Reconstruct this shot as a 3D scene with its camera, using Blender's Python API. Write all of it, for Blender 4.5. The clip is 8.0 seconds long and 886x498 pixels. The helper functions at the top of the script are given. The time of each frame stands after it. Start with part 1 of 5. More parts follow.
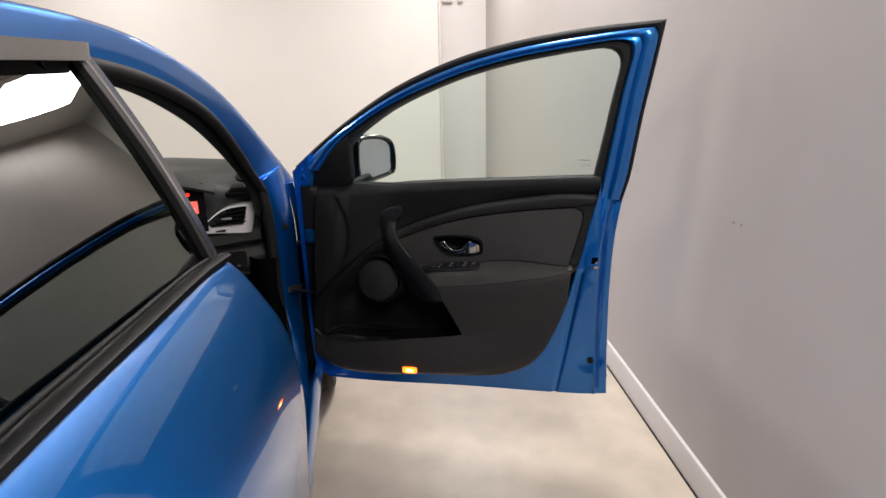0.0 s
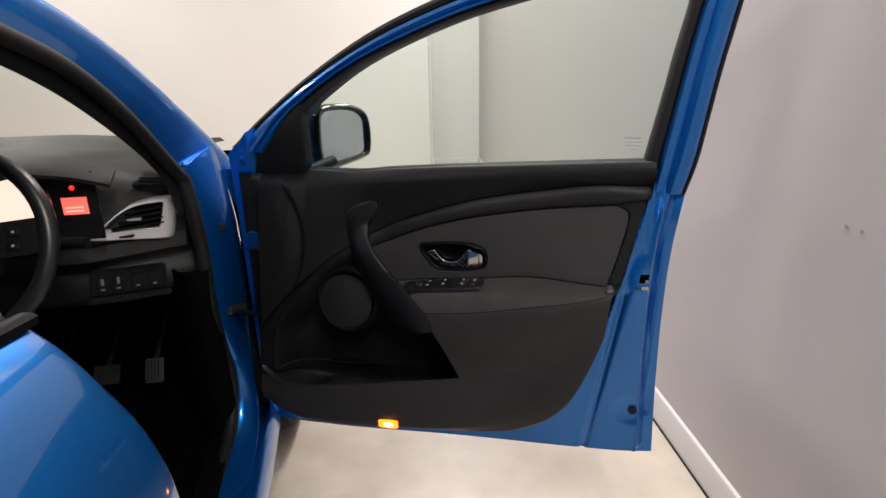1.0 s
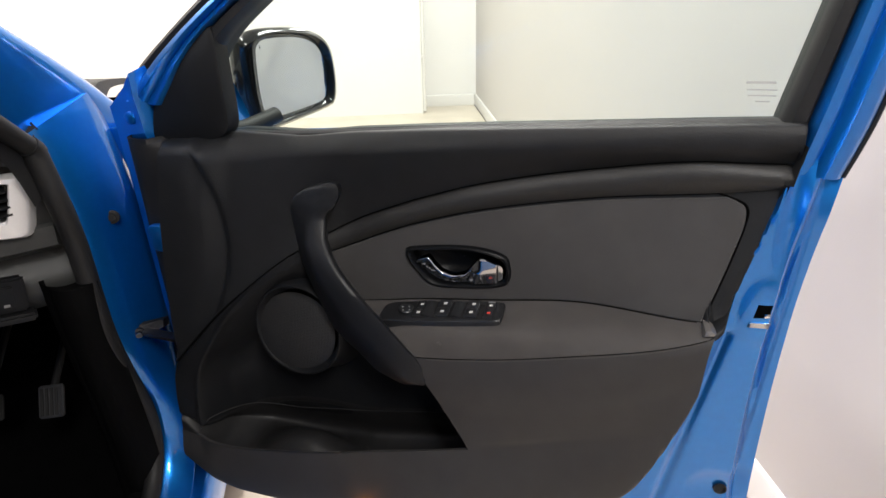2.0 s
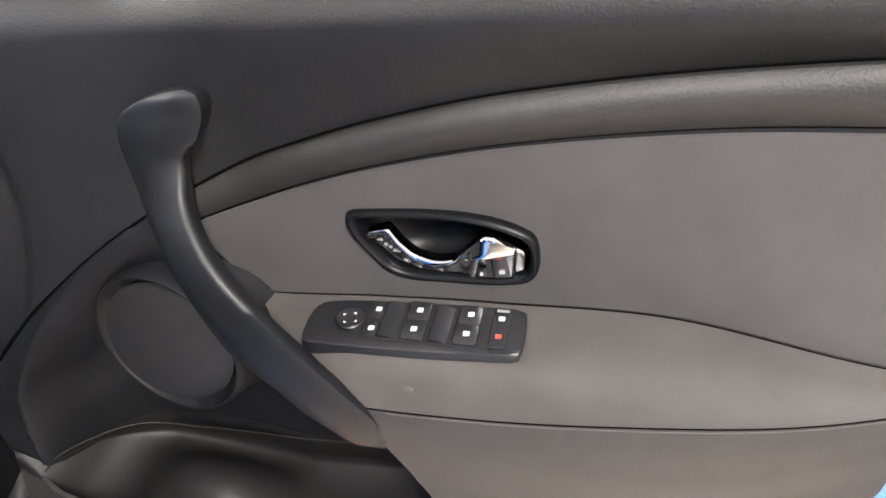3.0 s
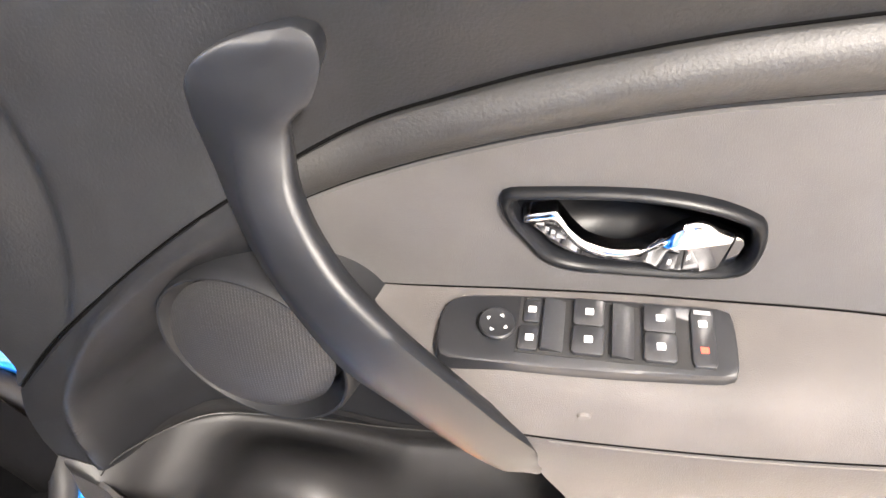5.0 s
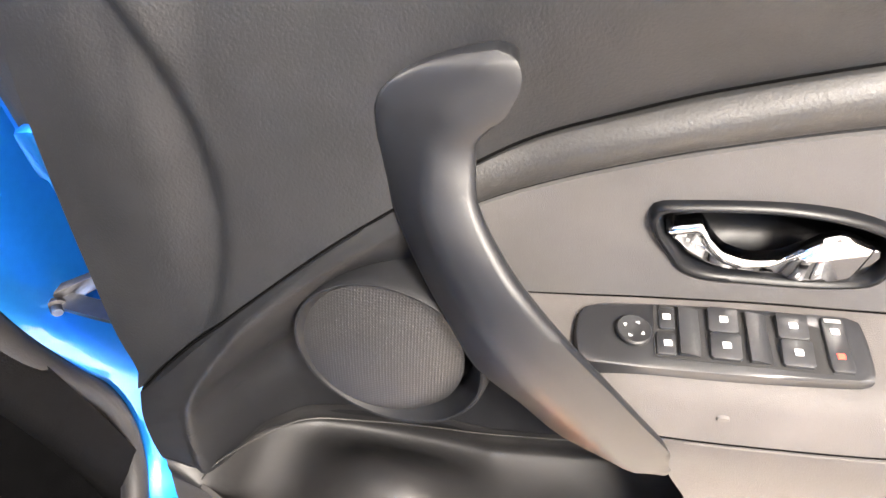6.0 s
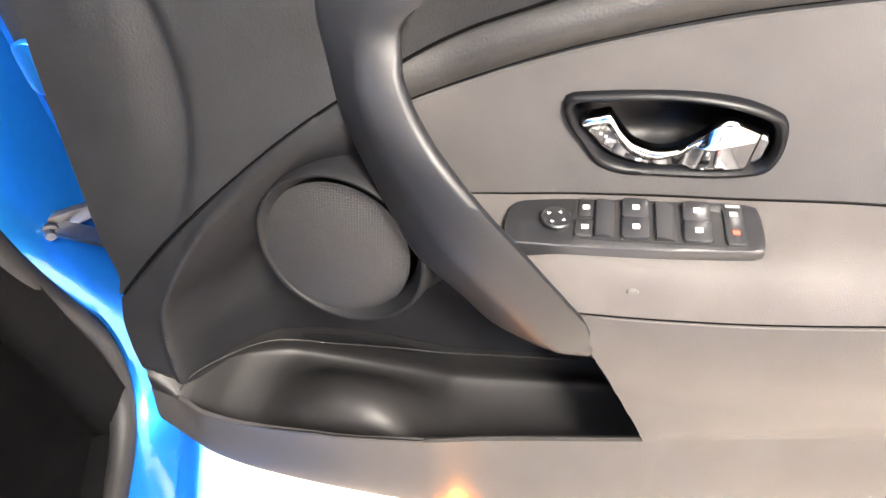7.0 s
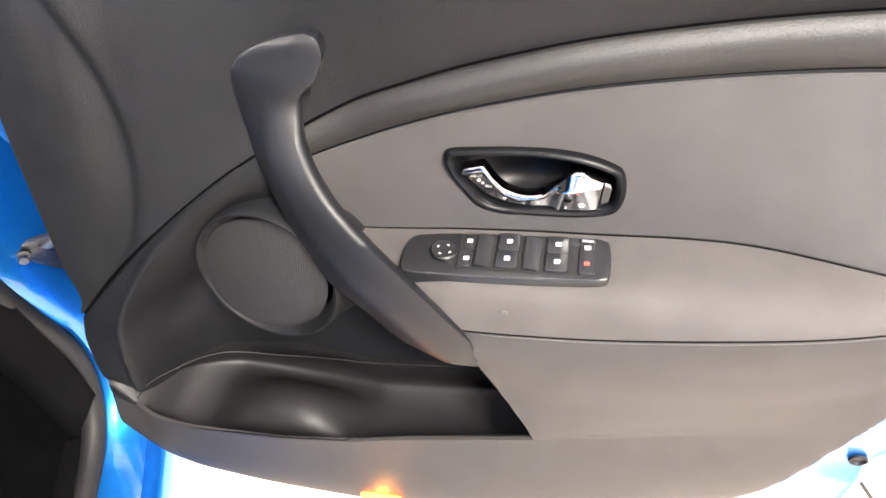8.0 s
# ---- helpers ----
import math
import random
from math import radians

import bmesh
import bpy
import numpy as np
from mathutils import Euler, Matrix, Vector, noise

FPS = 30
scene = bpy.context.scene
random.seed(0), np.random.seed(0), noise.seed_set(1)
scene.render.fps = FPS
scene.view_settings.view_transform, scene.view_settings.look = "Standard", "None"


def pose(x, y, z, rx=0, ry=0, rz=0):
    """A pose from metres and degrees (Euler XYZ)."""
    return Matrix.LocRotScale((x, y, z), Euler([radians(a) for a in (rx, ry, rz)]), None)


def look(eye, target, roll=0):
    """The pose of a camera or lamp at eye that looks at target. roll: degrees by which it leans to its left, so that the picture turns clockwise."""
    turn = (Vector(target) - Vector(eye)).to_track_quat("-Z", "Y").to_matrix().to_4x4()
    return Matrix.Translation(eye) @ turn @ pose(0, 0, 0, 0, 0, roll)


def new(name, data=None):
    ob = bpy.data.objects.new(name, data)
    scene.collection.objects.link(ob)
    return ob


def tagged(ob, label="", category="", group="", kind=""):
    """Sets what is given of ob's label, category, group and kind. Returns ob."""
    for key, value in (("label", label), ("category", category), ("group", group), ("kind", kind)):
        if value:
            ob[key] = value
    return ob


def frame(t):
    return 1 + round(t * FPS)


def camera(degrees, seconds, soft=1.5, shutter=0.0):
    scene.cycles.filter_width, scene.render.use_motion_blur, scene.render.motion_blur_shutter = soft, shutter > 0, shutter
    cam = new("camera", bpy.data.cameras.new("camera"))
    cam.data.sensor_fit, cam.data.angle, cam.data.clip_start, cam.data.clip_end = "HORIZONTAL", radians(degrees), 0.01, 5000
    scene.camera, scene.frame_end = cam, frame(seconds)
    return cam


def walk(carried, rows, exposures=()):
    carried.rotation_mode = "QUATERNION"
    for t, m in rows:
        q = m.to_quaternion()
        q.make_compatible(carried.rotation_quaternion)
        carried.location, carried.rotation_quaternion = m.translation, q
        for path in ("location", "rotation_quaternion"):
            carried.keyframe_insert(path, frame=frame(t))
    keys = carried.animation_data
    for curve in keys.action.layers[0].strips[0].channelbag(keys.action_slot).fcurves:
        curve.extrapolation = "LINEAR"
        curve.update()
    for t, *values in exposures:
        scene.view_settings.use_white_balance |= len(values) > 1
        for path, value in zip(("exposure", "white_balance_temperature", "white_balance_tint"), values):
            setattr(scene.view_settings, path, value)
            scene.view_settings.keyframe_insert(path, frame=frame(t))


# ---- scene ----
cam = camera(74.0, 8.0)
EXPOSURES = [(0, 0.03, 6500, 10), (1.2, 0.1, 6500, 10), (2.3, 1.4, 6450, 8), (2.5, 1.68, 6480, 8), (3.0, 2.72, 6600, 8), (3.5, 3.48, 7000, 10), (4.0, 3.75, 6950, 10), (5.0, 4.05, 6950, 10), (6.5, 4.22, 7100, 10), (7.0, 4.1, 7050, 10), (8, 3.6, 6800, 9)]
PATH = [
    (0, (0.432, -1.963, 1.32), (0.534, -0.052, 0.74), -1.3),
    (0.5, (0.454, -1.711, 1.276), (0.563, 0.191, 0.667), -1.3),
    (1, (0.461, -1.466, 1.248), (0.594, 0.421, 0.597), -1.2),
    (1.2, (0.47, -1.375, 1.227), (0.604, 0.508, 0.567), -1.2),
    (2.3, (0.5134, -0.8316, 1.17), (0.6597, 0.9237, 0.2225), -1.3),
    (2.5, (0.5319, -0.7399, 1.144), (0.6703, 0.9789, 0.1314), -1.43),
    (3, (0.5324, -0.5776, 1.087), (0.7079, 0.9909, -0.1411), -0.57),
    (3.5, (0.5448, -0.4849, 1.049), (0.7544, 1.015, -0.2568), 0.05),
    (4, (0.5465, -0.4644, 1.021), (0.7809, 0.9648, -0.3588), 0.33),
    (4.5, (0.4902, -0.4607, 1.025), (0.712, 0.9479, -0.3768), -0.04),
    (5, (0.4262, -0.4316, 1.054), (0.6188, 0.9077, -0.4192), -0.74),
    (5.2, (0.4042, -0.409, 1.07), (0.6269, 0.8848, -0.4377), -0.26),
    (6.3, (0.313, -0.4607, 1.061), (0.5364, 0.9401, -0.3482), 0.78),
    (6.5, (0.3147, -0.4864, 1.046), (0.5505, 0.9227, -0.3534), 1.06),
    (7, (0.3593, -0.5396, 1.035), (0.5553, 0.8773, -0.3627), -0.16),
    (7.5, (0.4134, -0.5589, 1.054), (0.6321, 0.8471, -0.3516), 0.42),
    (8, (0.435, -0.5979, 1.109), (0.6466, 0.8303, -0.2747), 0.04),
]
walk(cam, [(t, look(eye, to, roll)) for t, eye, to, roll in PATH], EXPOSURES)

# world, light
W = bpy.data.worlds.new("world")
scene.world = W
W.use_nodes = True
W.node_tree.nodes["Background"].inputs[0].default_value = (0.8, 0.78, 0.76, 1)
W.node_tree.nodes["Background"].inputs[1].default_value = 0.05


def area(name, at, size, power, colour, turn=(0, 0, 0)):
    lamp = bpy.data.lights.new(name, "AREA")
    lamp.shape, lamp.size, lamp.size_y = "RECTANGLE", size[0], size[1]
    lamp.energy, lamp.color = power, colour
    ob = new(name, lamp)
    ob.matrix_world = pose(*at, *turn)
    return ob


CEIL = 3.1
# place and power of each batten; the bay across the car is the brighter one
TUBES = [(1.08, -2.4, 60), (0.85, 0.9, 50), (0.9, 3.1, 46), (-2.4, -2.4, 55), (-2.4, 0.9, 36), (-2.4, 3.1, 46)]
for tx, ty, watts in TUBES:
    area("tube_light", (tx, ty, CEIL - 0.09), (0.28, 1.4), watts, (1.0, 0.95, 0.91))



# materials
def material(name, base, rough=0.5, metal=0.0, coat=0.0, grain=0.0, scale=60.0, bump=0.0, bscale=400.0, spread=0.0, spec=0.5, sheen=0.0, bdist=0.001):
    m = bpy.data.materials.new(name)
    m.use_nodes = True
    nt = m.node_tree
    b = nt.nodes["Principled BSDF"]
    b.inputs["Base Color"].default_value = (*base, 1)
    b.inputs["Roughness"].default_value = rough
    b.inputs["Metallic"].default_value = metal
    b.inputs["Coat Weight"].default_value = coat
    b.inputs["Coat Roughness"].default_value = 0.03
    b.inputs["Coat IOR"].default_value = 1.55
    b.inputs["Specular IOR Level"].default_value = spec
    b.inputs["Sheen Weight"].default_value = sheen
    tc = nt.nodes.new("ShaderNodeTexCoord")
    if grain > 0:
        n1 = nt.nodes.new("ShaderNodeTexNoise")
        n1.inputs["Scale"].default_value = scale
        n1.inputs["Detail"].default_value = 5
        n2 = nt.nodes.new("ShaderNodeTexNoise")
        n2.inputs["Scale"].default_value = scale * 0.11
        n2.inputs["Detail"].default_value = 3
        mx = nt.nodes.new("ShaderNodeMath")
        mx.operation = "ADD"
        nt.links.new(tc.outputs["Object"], n1.inputs["Vector"])
        nt.links.new(tc.outputs["Object"], n2.inputs["Vector"])
        nt.links.new(n1.outputs["Fac"], mx.inputs[0])
        nt.links.new(n2.outputs["Fac"], mx.inputs[1])
        mr = nt.nodes.new("ShaderNodeMapRange")
        mr.inputs["From Min"].default_value, mr.inputs["From Max"].default_value = 0.6, 1.4
        mr.inputs["To Min"].default_value, mr.inputs["To Max"].default_value = 1 - grain, 1 + grain
        nt.links.new(mx.outputs[0], mr.inputs["Value"])
        mul = nt.nodes.new("ShaderNodeMix")
        mul.data_type, mul.blend_type = "RGBA", "MULTIPLY"
        mul.inputs[0].default_value = 1
        mul.inputs[6].default_value = (*base, 1)
        nt.links.new(mr.outputs[0], mul.inputs[7])
        nt.links.new(mul.outputs[2], b.inputs["Base Color"])
        if spread > 0:
            mr2 = nt.nodes.new("ShaderNodeMapRange")
            mr2.inputs["From Min"].default_value, mr2.inputs["From Max"].default_value = 0.2, 0.8
            mr2.inputs["To Min"].default_value, mr2.inputs["To Max"].default_value = rough - spread, rough + spread
            nt.links.new(n2.outputs["Fac"], mr2.inputs["Value"])
            nt.links.new(mr2.outputs[0], b.inputs["Roughness"])
    if bump > 0:
        v = nt.nodes.new("ShaderNodeTexNoise")
        v.inputs["Scale"].default_value = bscale
        v.inputs["Detail"].default_value = 4
        bp = nt.nodes.new("ShaderNodeBump")
        bp.inputs["Strength"].default_value = bump
        bp.inputs["Distance"].default_value = bdist
        nt.links.new(tc.outputs["Object"], v.inputs["Vector"])
        nt.links.new(v.outputs["Fac"], bp.inputs["Height"])
        nt.links.new(bp.outputs["Normal"], b.inputs["Normal"])
    return m


def glow(name, colour, strength):
    m = bpy.data.materials.new(name)
    m.use_nodes = True
    b = m.node_tree.nodes["Principled BSDF"]
    b.inputs["Base Color"].default_value = (*[min(1, c) for c in colour], 1)
    b.inputs["Emission Color"].default_value = (*colour, 1)
    b.inputs["Emission Strength"].default_value = strength
    return m


def glass(name, tint, rough=0.0, normal_gloss=0.04, steep=5.0):
    m = bpy.data.materials.new(name)
    m.use_nodes = True
    nt = m.node_tree
    out = nt.nodes["Material Output"]
    tr, gl, mixer, lw = [nt.nodes.new(k) for k in ("ShaderNodeBsdfTransparent", "ShaderNodeBsdfGlossy", "ShaderNodeMixShader", "ShaderNodeLayerWeight")]
    tr.inputs[0].default_value = (*tint, 1)
    gl.inputs["Roughness"].default_value = rough
    lw.inputs["Blend"].default_value = 0.5
    power, scaled = nt.nodes.new("ShaderNodeMath"), nt.nodes.new("ShaderNodeMath")
    power.operation, power.inputs[1].default_value = "POWER", steep
    scaled.operation = "MULTIPLY_ADD"
    scaled.inputs[1].default_value, scaled.inputs[2].default_value = 1 - normal_gloss, normal_gloss
    nt.links.new(lw.outputs["Facing"], power.inputs[0])
    nt.links.new(power.outputs[0], scaled.inputs[0])
    nt.links.new(scaled.outputs[0], mixer.inputs[0])
    nt.links.new(tr.outputs[0], mixer.inputs[1])
    nt.links.new(gl.outputs[0], mixer.inputs[2])
    nt.links.new(mixer.outputs[0], out.inputs["Surface"])
    return m


def perforated(name, base, pitch):
    m = material(name, base, 0.55, grain=0.1, scale=40)
    nt = m.node_tree
    tc = nt.nodes.new("ShaderNodeTexCoord")
    vo = nt.nodes.new("ShaderNodeTexVoronoi")
    vo.voronoi_dimensions = "2D"
    vo.inputs["Scale"].default_value = 1 / pitch
    vo.inputs["Randomness"].default_value = 0.0
    mr = nt.nodes.new("ShaderNodeMapRange")
    mr.inputs["From Min"].default_value, mr.inputs["From Max"].default_value = 0.26, 0.40
    bp = nt.nodes.new("ShaderNodeBump")
    bp.inputs["Strength"].default_value, bp.inputs["Distance"].default_value = 0.4, 0.0008
    nt.links.new(tc.outputs["Object"], vo.inputs["Vector"])
    nt.links.new(vo.outputs["Distance"], mr.inputs["Value"])
    nt.links.new(mr.outputs[0], bp.inputs["Height"])
    b = nt.nodes["Principled BSDF"]
    nt.links.new(bp.outputs["Normal"], b.inputs["Normal"])
    mx = nt.nodes.new("ShaderNodeMix")
    mx.data_type = "RGBA"
    mx.inputs[6].default_value = (base[0] * 0.6, base[1] * 0.6, base[2] * 0.6, 1)
    mx.inputs[7].default_value = (*base, 1)
    nt.links.new(mr.outputs[0], mx.inputs[0])
    nt.links.new(mx.outputs[2], b.inputs["Base Color"])
    return m


PAINT = material("blue_paint", (0.003, 0.165, 0.56), 0.34, metal=0.8, coat=1.0, grain=0.06, scale=900)
PLASTIC = material("soft_black_plastic", (0.0062, 0.0067, 0.0077), 0.56, spec=0.26, grain=0.3, scale=30, bump=0.5, bscale=520, spread=0.06, bdist=0.0006)
HARD = material("hard_black_plastic", (0.0066, 0.0070, 0.0080), 0.56, spec=0.13, grain=0.3, scale=24, bump=0.25, bscale=1200, spread=0.07, bdist=0.0005)
CLOTH = material("grey_insert_cloth", (0.0265, 0.0253, 0.0254), 0.80, grain=0.24, scale=22, bump=0.6, bscale=1500, spread=0.05, sheen=0.15, spec=0.5, bdist=0.0006)
ARMCLOTH = material("armrest_cloth", (0.042, 0.0385, 0.0368), 0.75, grain=0.24, scale=18, bump=0.5, bscale=1300, spread=0.06, sheen=0.08, spec=0.35, bdist=0.0006)
LOWER = material("lower_grey_plastic", (0.0228, 0.0216, 0.0213), 0.54, spec=0.4, grain=0.22, scale=26, bump=0.35, bscale=900, spread=0.07, bdist=0.0006)
POCKET = material("pocket_grey_plastic", (0.0228, 0.0216, 0.0213), 0.54, spec=0.4, grain=0.22, scale=26, bump=0.35, bscale=900, spread=0.07, bdist=0.0006)
# worn cloth of the armrest spot; also the painted highlight under the armrest
WORN_AND_GLINT = material("worn_cloth_and_edge_glint", (0.042, 0.038, 0.036), 0.75, grain=0.1, scale=200)
LIPM = material("worn_plastic_edge", (0.013, 0.0128, 0.0128), 0.45, grain=0.1, scale=30)
# near-zero base: the footwell's shade is put into the colour
KICK = material("shaded_kick_panel", (0.0026, 0.0026, 0.0028), 0.8, spec=0.03, grain=0.3, scale=60, bump=0.4, bscale=500)
INNER = material("matt_pocket_plastic", (0.0078, 0.0077, 0.0081), 0.50, spec=0.27, grain=0.3, scale=24, bump=0.25, bscale=1200, spread=0.05, bdist=0.0005)
BANDM = material("padded_band", (0.0105, 0.0104, 0.0104), 0.56, spec=0.44, grain=0.25, scale=30, bump=0.6, bscale=480, spread=0.06, bdist=0.0006)
DASHM = material("grey_dash_plastic", (0.019, 0.020, 0.0195), 0.55, spec=0.4, grain=0.12, scale=30, bump=0.35, bscale=900, spread=0.06, bdist=0.0006)
LEATHER = material("black_leather", (0.011, 0.011, 0.012), 0.36, grain=0.1, scale=40, bump=0.3, bscale=500, spread=0.05, bdist=0.0005)
GRIPM = material("satin_grip_plastic", (0.0036, 0.0042, 0.0056), 0.50, spec=0.34, grain=0.06, scale=20, spread=0.04)
GLOSS = material("gloss_black", (0.012, 0.012, 0.013), 0.12, grain=0.05, scale=20)
RUBBER = material("black_rubber", (0.009, 0.009, 0.0095), 0.6, spec=0.3, grain=0.2, scale=40, bump=0.2, bscale=500)
CHROME = material("chrome", (0.46, 0.46, 0.475), 0.08, metal=1.0, grain=0.02, scale=30)
STEEL = material("zinc_steel", (0.085, 0.086, 0.092), 0.42, metal=1.0, grain=0.15, scale=90)
GLOSSTRIM = material("gloss_pillar_film", (0.05, 0.045, 0.043), 0.16, spec=1.0, grain=0.1, scale=30)
SATIN = material("satin_grey_trim", (0.20, 0.19, 0.185), 0.32, metal=0.6, grain=0.08, scale=60)
SILVER = material("satin_silver", (0.72, 0.72, 0.73), 0.33, metal=0.45, grain=0.03, scale=300)
# dark carpet, lowered further so its colour carries the cabin's shade
CARPET = material("shaded_black_carpet", (0.0024, 0.0024, 0.0026), 0.95, spec=0.0, grain=0.4, scale=300, bump=0.8, bscale=600)
GRILLE = perforated("speaker_mesh", (0.0070, 0.0070, 0.0073), 0.0026)
TRIMBLK = material("satin_black_trim", (0.0030, 0.0034, 0.0042), 0.38, spec=0.14, grain=0.1, scale=30)
SWITCH = material("switch_plastic", (0.0095, 0.0101, 0.0117), 0.42, grain=0.08, scale=60, spread=0.03)
GAP = material("dark_gap", (0.0022, 0.0022, 0.0023), 0.9, spec=0.0, grain=0.1, scale=60)
PALEINK = material("pale_print", (0.36, 0.37, 0.36), 0.6, grain=0.05, scale=100)
WHITE = material("white_print", (0.5, 0.5, 0.49), 0.5, grain=0.03, scale=200)
RED = material("red_print", (0.75, 0.05, 0.03), 0.5, grain=0.03, scale=200)
WALLM = material("painted_wall", (0.57, 0.534, 0.52), 0.6, grain=0.04, scale=3.0, bump=0.12, bscale=160, spread=0.05)
BACKM = material("painted_back_wall", (0.74, 0.72, 0.70), 0.6, grain=0.02, scale=3.0, bump=0.1, bscale=160, spread=0.05)
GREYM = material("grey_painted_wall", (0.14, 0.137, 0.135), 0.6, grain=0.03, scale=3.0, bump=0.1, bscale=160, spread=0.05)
# base raised above the east wall's to stand in for light the recess lacks
PIERM = material("brightened_pier_wall", (0.78, 0.752, 0.742), 0.6, grain=0.025, scale=4.0, bump=0.12, bscale=160, spread=0.05)
CEILM = material("white_ceiling", (0.78, 0.77, 0.75), 0.8, grain=0.02, scale=4.0)
FLOORM = material("beige_screed", (0.58, 0.505, 0.42), 0.36, grain=0.20, scale=7.0, bump=0.05, bscale=60, spread=0.06)
SKIRT = material("skirting_paint", (0.68, 0.65, 0.63), 0.5, grain=0.04, scale=12.0)
SCREENG = glass("windscreen_glass", (0.965, 0.98, 0.965), normal_gloss=0.01, steep=9.0)
PANE = glass("clear_glass", (0.885, 0.942, 0.922), normal_gloss=0.008, steep=6.0)
TINT = glass("tinted_glass", (0.10, 0.135, 0.118), normal_gloss=0.13)
MIRROR = material("mirror_glass", (0.80, 0.83, 0.84), 0.02, metal=1.0, grain=0.01, scale=8)
TYRE = material("tyre_rubber", (0.014, 0.014, 0.014), 0.8, grain=0.25, scale=60, bump=0.3, bscale=300)
LAMPG = glow("amber_lamp", (1.0, 0.17, 0.010), 3.4)
CORE = glow("lamp_core", (1.0, 0.46, 0.13), 6.0)
# glow in place of the pale reflection on the instrument lens
DIAL = glow("dial_reflection", (1.0, 0.72, 0.58), 1.1)
SCREEN = glow("red_display", (1.0, 0.16, 0.12), 0.8)
REDLED = glow("red_led", (1.0, 0.02, 0.01), 3.0)


# mesh helpers
def smooth_fn(pts):
    """A smooth curve y(x) through the given knots, with no overshoot."""
    xs, ys = np.array([p[0] for p in pts], float), np.array([p[1] for p in pts], float)
    d = np.diff(ys) / np.diff(xs)
    m = np.r_[d[0], [0 if a * b <= 0 else 2 * a * b / (a + b) for a, b in zip(d[:-1], d[1:])], d[-1]]

    def f(x):
        x = min(max(x, xs[0]), xs[-1])
        i = min(max(int(np.searchsorted(xs, x)) - 1, 0), len(xs) - 2)
        h = xs[i + 1] - xs[i]
        t = (x - xs[i]) / h
        return float(ys[i] * (2 * t**3 - 3 * t**2 + 1) + ys[i + 1] * (3 * t**2 - 2 * t**3) + m[i] * h * (t**3 - 2 * t**2 + t) + m[i + 1] * h * (t**3 - t**2))
    return f


def spline(pts, n, closed=False):
    """n points along a smooth line through pts, evenly spaced."""
    p = np.array(pts, float)
    k = len(p)
    out = []
    segs = k if closed else k - 1
    for i in range(segs):
        a, b, c, d = [p[(i + o) % k] if closed else p[min(max(i + o, 0), k - 1)] for o in (-1, 0, 1, 2)]
        for t in np.linspace(0, 1, 24, endpoint=False):
            out.append(0.5 * (2 * b + (c - a) * t + (2 * a - 5 * b + 4 * c - d) * t**2 + (3 * b - a - 3 * c + d) * t**3))
    out.append(p[0] if closed else p[-1])
    out = np.array(out)
    s = np.r_[0, np.cumsum(np.linalg.norm(np.diff(out, axis=0), axis=1))]
    at = np.linspace(0, s[-1], n + 1 if closed else n)
    res = np.stack([np.interp(at, s, out[:, j]) for j in range(out.shape[1])], 1)
    return res[:-1] if closed else res


def mesh_of(name, verts, faces, sharp=40):
    me = bpy.data.meshes.new(name)
    me.from_pydata([tuple(map(float, v)) for v in verts], [], faces)
    bm = bmesh.new()
    bm.from_mesh(me)
    bmesh.ops.remove_doubles(bm, verts=bm.verts, dist=1e-5)
    bmesh.ops.recalc_face_normals(bm, faces=bm.faces)
    bm.to_mesh(me)
    bm.free()
    me.polygons.foreach_set("use_smooth", [True] * len(me.polygons))
    me.set_sharp_from_angle(angle=radians(sharp))
    return me


def part(name, me, mat, parent=None, label="", m=None):
    ob = new(name, me)
    me.materials.append(mat)
    if parent is not None:
        ob.parent = parent
    if m is not None:
        ob.matrix_basis = m
    if label:
        tagged(ob, label)
    return ob


def grid_faces(a, b, wrap_a=False, wrap_b=False):
    f = []
    for i in range(a if wrap_a else a - 1):
        for j in range(b if wrap_b else b - 1):
            i2, j2 = (i + 1) % a, (j + 1) % b
            f.append((i * b + j, i2 * b + j, i2 * b + j2, i * b + j2))
    return f


def sheet(name, rows, depth, sharp=40):
    """A panel from rows of points, with its rim turned back along depth (a vector), and a closed back."""
    g = np.array(rows, float)
    a, b = g.shape[:2]
    verts = list(g.reshape(-1, 3))
    faces = grid_faces(a, b)
    dv = np.array(depth, float)
    n = len(verts)
    verts += list(g.reshape(-1, 3) + dv)
    faces += [tuple(n + k for k in reversed(f)) for f in grid_faces(a, b)]
    rim = [i * b for i in range(a)] + [(a - 1) * b + j for j in range(1, b)] + [i * b + b - 1 for i in range(a - 2, -1, -1)] + [j for j in range(b - 2, 0, -1)]
    for k in range(len(rim)):
        p, q = rim[k], rim[(k + 1) % len(rim)]
        faces.append((p, q, n + q, n + p))
    return mesh_of(name, verts, faces, sharp)


